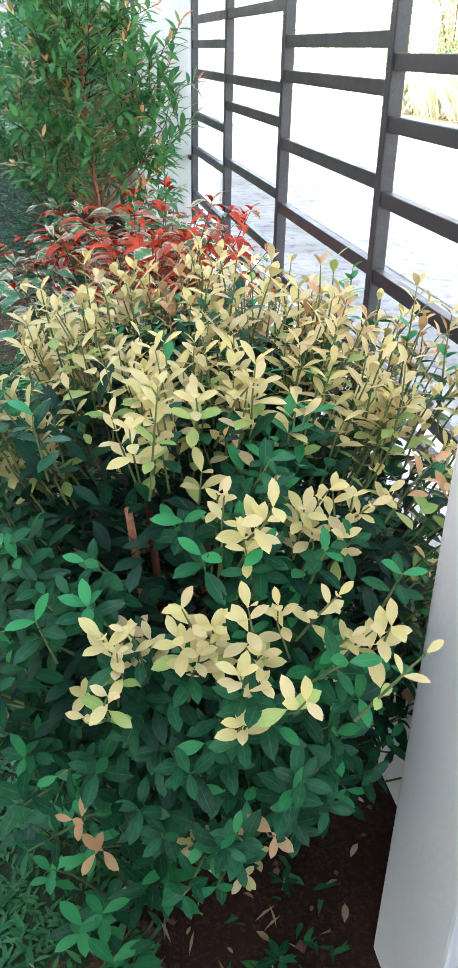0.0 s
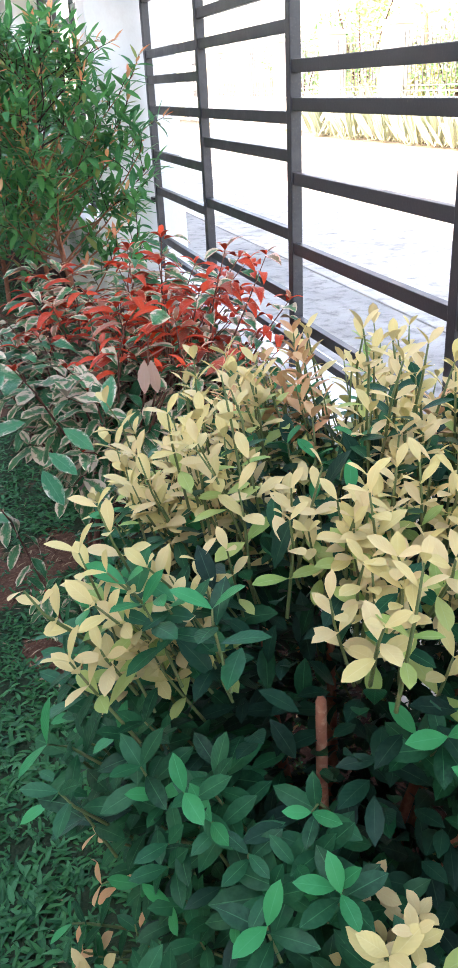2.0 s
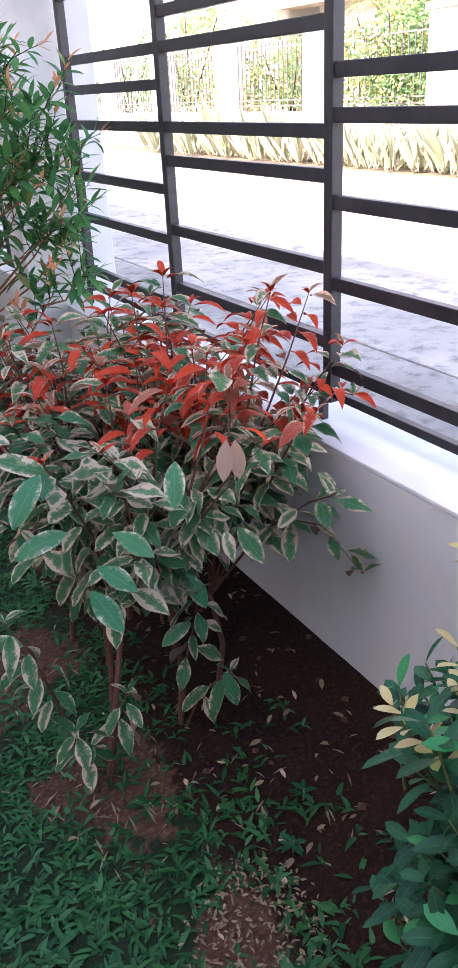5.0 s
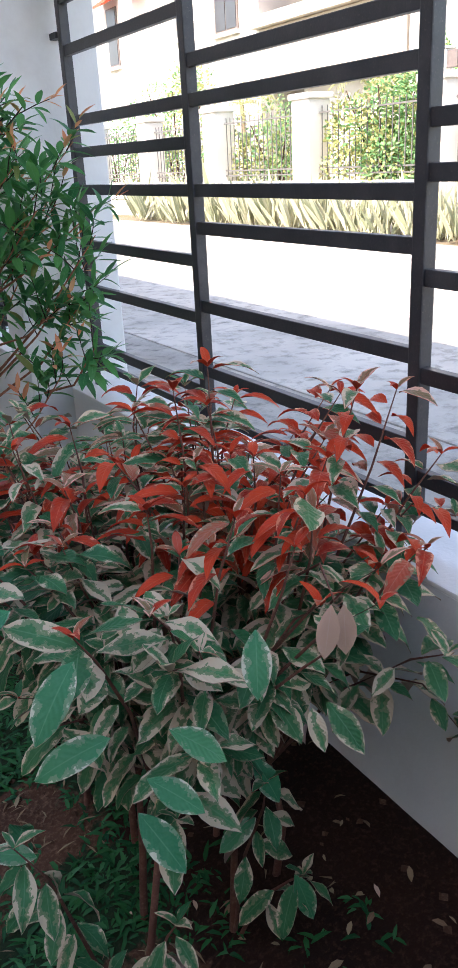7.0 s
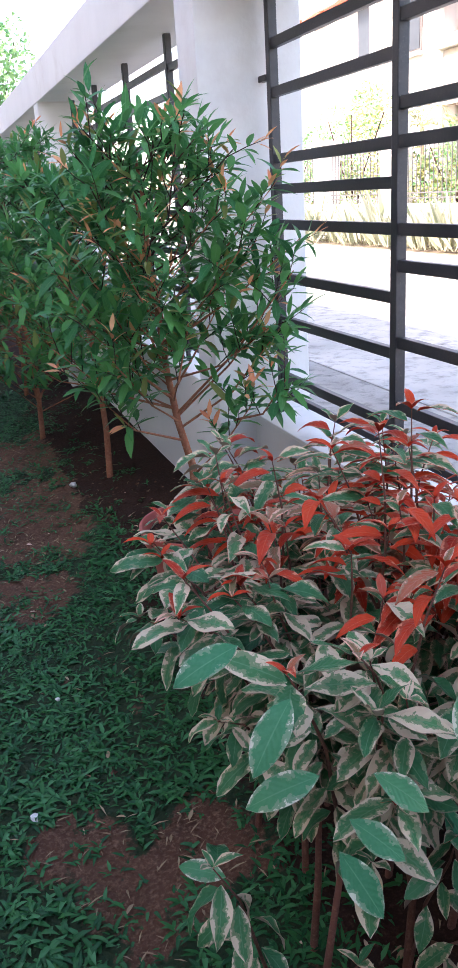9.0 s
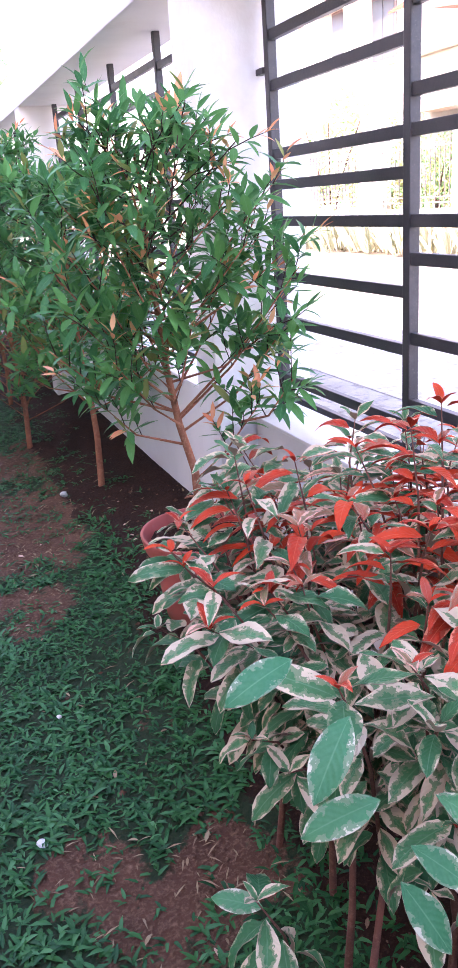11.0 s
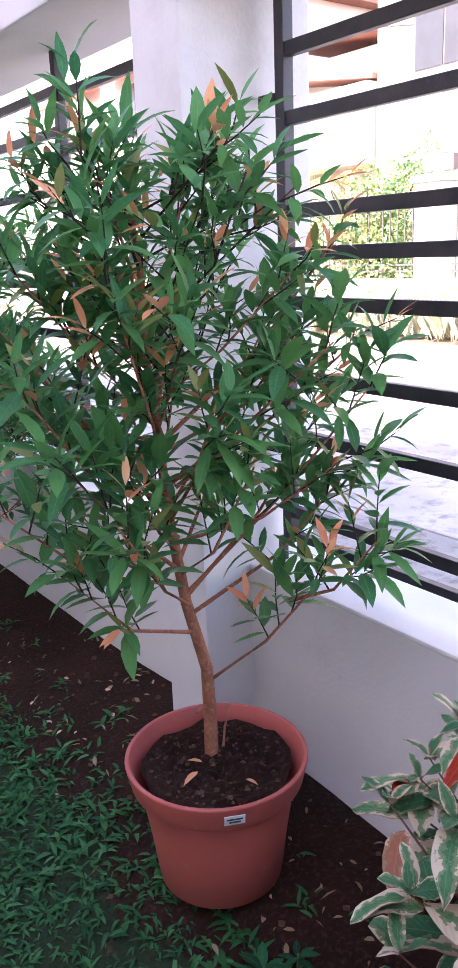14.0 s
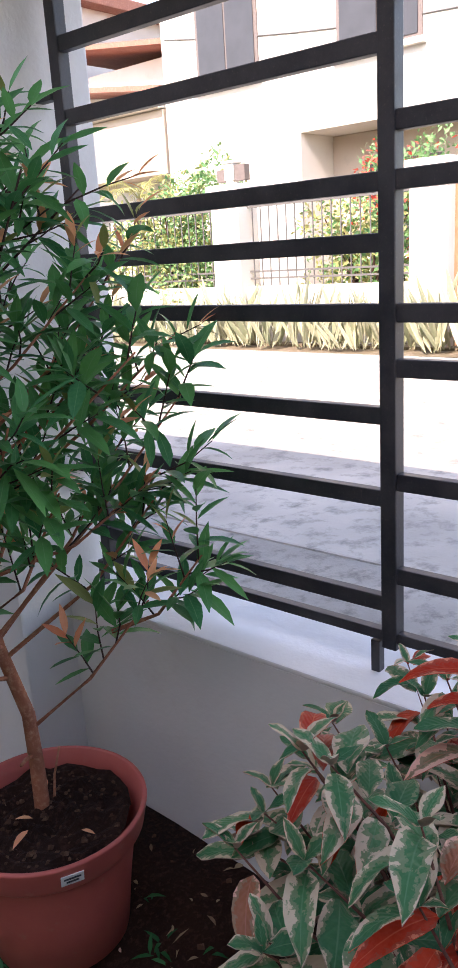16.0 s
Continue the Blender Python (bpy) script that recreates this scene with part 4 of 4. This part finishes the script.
    hook = Tubes(5)
    hook.add([(0.62, 1.66, 0.80), (0.57, 1.54, 0.885), (0.505, 1.425, 0.902)], 0.0024, 0.0010)
    hook.link("stem", M_STEM, p)
    c.link(p, 300, lambda q: q.x + 0.4 * q.y - 0.5 * q.z)


def twiggy_tree(p, at, path, top, spread, seed, branches, singles, coral=0.07, low=0.45, thick=0.016, lean=(0, 0), limbs=(), leaf=1.0):
    """A slim tree: a bent trunk, rising limbs and narrow leaves in loose whorls at the twig ends."""
    r = random.Random(seed)
    c = Crown()
    for k, droop in enumerate((0.10, 0.28, 0.45)):
        c.kind("g%d" % k, leaf_shape(0.25 + 0.03 * k, 0.45, 0.25, droop, 4, 1.7), [L_TREE])
    c.kind("coral", leaf_shape(0.26, 0.45, 0.25, 0.2, 4, 1.6), [L_CORAL])
    c.kind("olive", leaf_shape(0.27, 0.45, 0.2, 0.2, 4, 1.6), [L_OLIVE])
    trunk = Tubes(10)
    pts = [Vector(at) + Vector(q) for q in path]
    trunk.add(pts, thick, thick * 0.28)
    trunk.link("trunk", M_BARK, p, "reddish brown slim bark")
    def along(s):
        s = s * (len(pts) - 1)
        i = min(int(s), len(pts) - 2)
        return pts[i].lerp(pts[i + 1], s - i)
    twigs = Tubes(5)
    h = pts[-1].z - pts[0].z
    for b in range(branches + len(limbs)):
        s = low + (1 - low) * ((b + 0.5) / branches) ** 0.9
        start = along(s * 0.98)
        a = b * 2.399 + r.uniform(-0.4, 0.4)
        t = (s - low) / (1 - low)
        reach = spread * (0.92 - 0.50 * t ** 2) * r.uniform(0.7, 1.1)
        rise = reach * r.uniform(0.35, 1.0) + 0.05
        end = start + Vector((reach * (math.cos(a) + lean[0]), reach * (math.sin(a) + lean[1]), rise))
        end.x = min(end.x, 0.97)
        end.z = min(end.z, at[2] + top)
        if b >= branches:
            start, end = (Vector(q) for q in limbs[b - branches])
            reach, t = 0.3, 0.1
        limb = start.lerp(end, 0.5) + Vector((0, 0, -0.10 * reach)) + jig(0.02)
        limb_tube = Tubes(6)
        limb_tube.add([start, limb, end], 0.0043 * (1.15 - 0.6 * t), 0.0016)
        limb_tube.link("branch", M_BARK if t < 0.5 else M_TWIG, p)
        count = 6 if t < 0.55 else 4
        for n in range(count):
            u = 0.42 + 0.58 * (n + r.random()) / count
            q = start.lerp(limb, u * 2) if u < 0.5 else limb.lerp(end, u * 2 - 1)
            d = ((end - start).normalized() * 0.7 + jig(0.8) + Vector((0, 0, 0.55))).normalized()
            tip = q + d * r.uniform(0.05, 0.13)
            tip.x = min(tip.x, 0.985)
            if tip.z < at[2] + 0.36:
                continue
            twigs.add([q, q.lerp(tip, 0.5) + jig(0.006), tip], 0.0019, 0.0009)
            x = d.orthogonal().normalized()
            y = d.cross(x)
            new_growth = r.random() < coral
            spin = r.uniform(0, 3.0)
            for m in range(9):
                w = m / 8
                ang = spin + m * 1.25 + (m % 2) * 3.14
                side = x * math.cos(ang) + y * math.sin(ang)
                out = side * (1.0 - 0.55 * w) + d * (0.25 + 0.6 * w) + Vector((0, 0, 0.02)) + jig(0.12)
                if new_growth and w > 0.6:
                    key, size = ("coral" if r.random() < 0.6 else "olive"), r.uniform(0.042, 0.065)
                else:
                    key = "olive" if r.random() < 0.05 else "g%d" % r.randrange(3)
                    size = r.uniform(0.055, 0.092) * leaf * (1.0 if t < 0.6 else 0.85)
                if r.random() < 0.012:
                    key = "coral"
                c.add(key, q.lerp(tip, 0.15 + 0.85 * w), out, Vector((0, 0, 1)) + jig(0.3), size)
    twigs.link("twig_work", M_TWIG, p, kind="stuff")
    c.link(p, singles, lambda q: q.x + 0.6 * q.y - 0.3 * q.z)


POT = Vector((0.578, 3.100, ground_z(0.578, 3.100) - 0.004))
POT_H = 0.452 - POT.z


def plant_pot():
    p = thing("plant_pot", "terracotta-coloured plastic pot standing on the soil", "pot", POT)
    H = POT_H
    w = 0.965
    body = [(0.0, 0.0), (0.128, 0.0), (0.136, 0.006), (0.150, H * 0.40), (0.168, H - 0.060), (0.1685, H - 0.0555), (0.183, H - 0.0545), (0.1845, H - 0.053), (0.186, H - 0.050), (0.196, H - 0.006),
            (0.1965, H - 0.003), (0.195, H - 0.0005), (0.193, H), (0.188, H - 0.0005), (0.1865, H - 0.002), (0.178, H - 0.03), (0.166, H - 0.06), (0.158, H - 0.12)]
    part("body", turned([(q * w, z) for q, z in body], 64), M_POT, p, "", True)
    bm = bmesh.new()
    n = 22
    grid = {}
    for i in range(n + 1):
        for j in range(28):
            rr, a = 0.163 * w * i / n, 2 * math.pi * j / 28
            x, y = rr * math.cos(a), rr * math.sin(a)
            grid[i, j] = bm.verts.new((x, y, H - 0.026 + 0.016 * noise.noise((x * 22, y * 22, 3)) + 0.016 * noise.noise((x * 60, y * 60, 5))))
    for i in range(n):
        for j in range(28):
            bm.faces.new((grid[i, j], grid[i + 1, j], grid[i + 1, (j + 1) % 28], grid[i, (j + 1) % 28]))
    part("soil_fill", bm, M_SOIL, p, "dark damp potting soil", True)
    a = math.radians(-115)
    tag = part("sticker", block((-0.020, -0.0008, -0.011), (0.020, 0.0008, 0.011)), M_STICKER, p, "small white price sticker")
    tag.matrix_local = Matrix.Translation((0.1925 * w * math.cos(a), 0.1925 * w * math.sin(a), H - 0.027)) @ pose(0, 0, 0, 12, 0, -115 + 90)
    for z, w in ((0.003, 0.015), (-0.004, 0.011)):
        part("print", block((-w, -0.0014, z - 0.002), (w, -0.0009, z + 0.002)), M_INK, tag)
    return p


plant_pot()


def potted_tree():
    at = Vector((0.583, 3.126, 0.42))
    p = thing("young_tree", "slim young tree with narrow green leaves growing in the pot", "tree", at)
    path = ((0, 0, -0.06), (0.003, 0.002, 0.10), (0.0, 0.002, 0.21), (-0.034, 0.012, 0.36), (-0.052, 0.025, 0.52), (-0.062, 0.035, 0.70), (-0.072, 0.04, 0.84), (-0.07, 0.045, 0.98), (-0.082, 0.05, 1.12))
    limbs = (((0.586, 3.126, 0.60), (0.720, 2.920, 0.86)), ((0.68, 2.98, 0.80), (0.80, 2.86, 0.93)), ((0.56, 3.13, 0.76), (0.82, 2.94, 1.06)), ((0.545, 3.135, 0.80), (0.86, 2.92, 1.22)), ((0.55, 3.13, 0.78), (0.33, 2.96, 1.02)), ((0.54, 3.14, 0.85), (0.26, 3.00, 1.13)),
             ((0.55, 3.13, 0.72), (0.28, 3.10, 0.92)), ((0.54, 3.14, 0.82), (0.20, 3.16, 1.04)), ((0.54, 3.14, 0.92), (0.22, 3.08, 1.26)), ((0.53, 3.15, 1.00), (0.24, 3.22, 1.36)), ((0.53, 3.15, 1.10), (0.34, 3.02, 1.48)), ((0.54, 3.14, 1.02), (0.92, 3.00, 1.30)), ((0.53, 3.14, 1.12), (0.88, 3.06, 1.46)),
             ((0.51, 3.17, 1.30), (0.42, 3.14, 1.62)), ((0.51, 3.17, 1.34), (0.58, 3.10, 1.58)))
    twiggy_tree(p, at, path, 1.18, 0.36, 5, 40, 300, 0.26, 0.38, 0.0155, (0.10, -0.12), limbs, 1.05)
    for pts, thick in ((((0.580, 3.126, 0.545), (0.555, 3.112, 0.556), (0.535, 3.100, 0.558)), 0.0045), (((0.615, 3.130, 0.42), (0.630, 3.140, 0.47), (0.652, 3.146, 0.515)), 0.003)):
        stub = Tubes(6)
        stub.add(pts, thick, thick * 0.7)
        stub.link("branch", M_BARK, p)


potted_tree()
cream_bush()
cream_edged_shrub()
for k, (x, y, top, spread, n) in enumerate(((0.60, 4.72, 1.42, 0.50, 60), (0.40, 5.80, 1.72, 0.64, 80), (0.45, 7.05, 1.7, 0.64, 60), (0.40, 8.3, 1.8, 0.6, 44))):
    at = Vector((x, y, ground_z(x, y)))
    t = thing("young_tree", "bushy young tree with narrow green leaves in the soil bed", "tree", at, "young trees along the wall")
    path = ((0, 0, -0.05), (0.01, 0.0, 0.25), (0.0, 0.02, 0.55), (-0.03, 0.03, 0.9), (-0.02, 0.02, 1.3), (-0.05, 0.03, top - 0.05))
    twiggy_tree(t, at, path, top, spread, 40 + k, n, 120 if k == 0 else 0, 0.10, 0.28 if k == 0 else 0.14, 0.018, (0, -0.08), (), 1.25)


# ---- ground cover and litter ----
def grass():
    r = random.Random(31)
    ob = tagged(new("grass"), "dark green broad-bladed lawn grass with bare patches", "grass", kind="stuff")
    c = Crown()
    c.kind("a", leaf_shape(0.21, 0.35, 0.3, 0.45, 3, 1.8), [L_GRASS])
    c.kind("b", leaf_shape(0.25, 0.35, 0.3, 0.75, 3, 1.8), [L_GRASS])
    c.kind("y", leaf_shape(0.26, 0.35, 0.3, 0.60, 3, 1.8), [L_BLADE])
    c.kind("s", leaf_shape(0.12, 0.4, 0.3, 0.3, 2, 1.8), [L_STRAW])
    for i in range(34000):
        y = -0.35 + 7.6 * r.random() ** 1.25
        x = -0.78 + 1.50 * r.random()
        if i % 7 == 0:
            x, y = x - 0.9 * r.random(), y - 1.2 * r.random()
        far = 1.0
        if i % 5 == 0:
            x, y, far = -2.5 + 2.9 * r.random(), -3.9 + 17.5 * r.random(), 1.9
            if x > -0.75 and -0.3 < y < 7.0:
                x -= 1.2
        b = bare(x, y)
        if r.random() < b * (1.02 if x < 0.5 else 0.985):
            if r.random() < (0.24 if x < 0.45 else 0.07):
                c.add("s", (x, y, ground_z(x, y) + 0.004), (r.uniform(-1, 1), r.uniform(-1, 1), 0.1), (0, 0, 1), r.uniform(0.02, 0.05))
            continue
        z = ground_z(x, y)
        a0 = r.uniform(0, 6.28)
        for n in range(r.randrange(3, 6)):
            a = a0 + n * 1.9
            lush = 0.5 + 0.9 * noise.noise((x * 6, y * 6, 5.0))
            c.add("y" if r.random() < 0.35 * lush else ("a" if r.random() < 0.5 else "b"), (x + r.uniform(-0.014, 0.014), y + r.uniform(-0.014, 0.014), z - 0.002), (math.cos(a), math.sin(a), r.uniform(0.15, 1.1)), (0, 0, 1), r.uniform(0.022, 0.048) * far * (0.8 + 0.45 * lush))
    c.link(ob, 0, lambda q: 0, "blade", "blades")


grass()


def litter():
    r = random.Random(12)
    dry = thing("leaf_litter", "scattered dry brown and pale fallen leaves on the soil", "litter", kind="stuff")
    c = Crown()
    c.kind("s", leaf_shape(0.40, 0.5, 0.3, 0.4, 3, 1.5), [L_STRAW])
    c.kind("p", leaf_shape(0.38, 0.5, 0.2, 0.3, 3, 1.5), [L_PALE])
    for i in range(620):
        x, y = r.uniform(0.0, 0.9), -0.2 + 4.6 * r.random()
        if r.random() > bare(x, y):
            continue
        a = r.uniform(0, 6.28)
        c.add("s" if r.random() < 0.85 else "p", (x, y, ground_z(x, y) + 0.008), (math.cos(a), math.sin(a), r.uniform(-0.1, 0.2)), Vector((0, 0, 1)) + jig(0.5), r.uniform(0.012, 0.034))
    for i in range(420):
        rr, a = 0.13 * math.sqrt(r.random()), r.uniform(0, 6.28)
        x, y = 0.38 + rr * math.cos(a), 1.19 + 1.2 * rr * math.sin(a)
        b = r.uniform(0, 6.28)
        c.add("s", (x, y, ground_z(x, y) + 0.006 + 0.010 * (1 - rr / 0.13)), (math.cos(b), math.sin(b), r.uniform(-0.1, 0.3)), Vector((0, 0, 1)) + jig(0.6), r.uniform(0.008, 0.016))
    c.link(dry, 0, lambda q: 0, "leaf", "leaves")
    v, f = [], []
    for i in range(420):
        x, y = r.uniform(0.1, 0.9), -0.3 + 5.0 * r.random()
        if r.random() > bare(x, y):
            continue
        s, z, b = r.uniform(0.004, 0.013), ground_z(x, y), len(v)
        for k in range(6):
            d = ((1, 0, 0), (-1, 0, 0), (0, 1, 0), (0, -1, 0), (0, 0, 0.8), (0, 0, -0.8))[k]
            v.append((x + d[0] * s * r.uniform(0.7, 1.2), y + d[1] * s * r.uniform(0.7, 1.2), z + 0.2 * s + d[2] * s * r.uniform(0.7, 1.1)))
        f += [tuple(b + q for q in t) for t in ((0, 2, 4), (2, 1, 4), (1, 3, 4), (3, 0, 4), (2, 0, 5), (1, 2, 5), (3, 1, 5), (0, 3, 5))]
    tagged(new("gravel", mesh_of("gravel", v, f, [M_LAWN])), "small brown clods and stones on the soil", "gravel", kind="stuff")
    for x, y, s in ((0.42, 4.78, 0.020), (-0.08, 2.484, 0.013), (0.05, 2.98, 0.008)):
        bm = bmesh.new()
        bmesh.ops.create_icosphere(bm, subdivisions=2, radius=s)
        for q in bm.verts:
            q.co *= 1.0 + 0.6 * noise.noise(q.co * 70)
            q.co.z *= 0.7
        ob = part("pebble", bm, M_STONE, None, "", True)
        ob.location = (x, y, ground_z(x, y) + s * 0.55)
        tagged(ob, "small white stone lying in the grass", "stone")


litter()


def weed(x, y, n, size, seed):
    """A small rosette growing out of the ground."""
    r = random.Random(seed)
    at = Vector((x, y, ground_z(x, y)))
    p = thing("weed", "small green weed sprouting from the ground", "plant", at, "small weeds")
    c = Crown()
    c.kind("w", leaf_shape(0.36, 0.5, 0.2, 0.35, 4, 1.5), [L_GREEN])
    stem = Tubes(5)
    stem.add([at + Vector((0, 0, -0.01)), at + Vector((0.003, 0, 0.03))], 0.003, 0.002)
    stem.link("stem", M_GREENSTEM, p)
    for i in range(n):
        a = i * 2.4
        c.add("w", at + Vector((0, 0, 0.015 + 0.002 * i)), (math.cos(a), math.sin(a), r.uniform(0.2, 0.6)), (0, 0, 1), size * r.uniform(0.7, 1.2))
    c.link(p, n, lambda q: q.x)


for k, (x, y, n, size) in enumerate(((0.50, 2.86, 8, 0.055), (0.56, 2.83, 6, 0.045), (0.62, 0.20, 7, 0.04), (0.52, 1.28, 8, 0.03), (0.60, 1.36, 7, 0.03), (0.66, 0.33, 6, 0.035))):
    weed(x, y, n, size, 60 + k)


def street_cable():
    t = Tubes(5)
    a, b = Vector((10.99, 12.6, 5.02)), Vector((10.99, 4.6, 4.35))
    p = thing("street_cable", "thin dark cable slung along the white house front", "cable", (10.99, 12.6, 5.02))
    t.add([a.lerp(b, k / 12) - Vector((0, 0, 0.22 * math.sin(math.pi * k / 12))) for k in range(13)], 0.013, 0.013)
    t.link("wire", M_IRON, p)


street_cable()


def pot_litter():
    c = Crown()
    c.kind("f", leaf_shape(0.28, 0.45, 0.3, 0.4, 4, 1.6), [L_CORAL])
    p = thing("fallen_leaf", "fallen orange leaves lying on the potting soil", "leaf", (POT.x, POT.y, 0.432))
    for x, y, a, size in ((-0.06, -0.02, 3.5, 0.05), (-0.035, 0.0, 2.2, 0.035), (0.03, 0.05, 0.8, 0.04), (0.0, -0.10, 5.0, 0.03)):
        c.add("f", (POT.x + x, POT.y + y, 0.440), (math.cos(a), math.sin(a), 0.25), (0, 0, 1), size)
    c.link(p, 4, lambda q: q.x)
    r = random.Random(5)
    v, f = [], []
    for i in range(150):
        rr, a = 0.145 * math.sqrt(r.random()), r.uniform(0, 6.28)
        x, y, t = POT.x + rr * math.cos(a), POT.y + rr * math.sin(a), r.uniform(0.003, 0.008)
        z = 0.452 - 0.026 + 0.016 * noise.noise((22 * (x - POT.x), 22 * (y - POT.y), 3)) + 0.016 * noise.noise((60 * (x - POT.x), 60 * (y - POT.y), 5))
        b = len(v)
        for d in ((1, 0, 0), (-1, 0, 0), (0, 1, 0), (0, -1, 0), (0, 0, 0.8), (0, 0, -0.8)):
            v.append((x + d[0] * t * r.uniform(0.6, 1.3), y + d[1] * t * r.uniform(0.6, 1.3), z + d[2] * t))
        f += [tuple(b + q for q in n) for n in ((0, 2, 4), (2, 1, 4), (1, 3, 4), (3, 0, 4), (2, 0, 5), (1, 2, 5), (3, 1, 5), (0, 3, 5))]
    tagged(new("soil_crumb", mesh_of("soil_crumb", v, f, [M_LAWN])), "small reddish crumbs on the dark potting soil", "gravel", kind="stuff")


pot_litter()
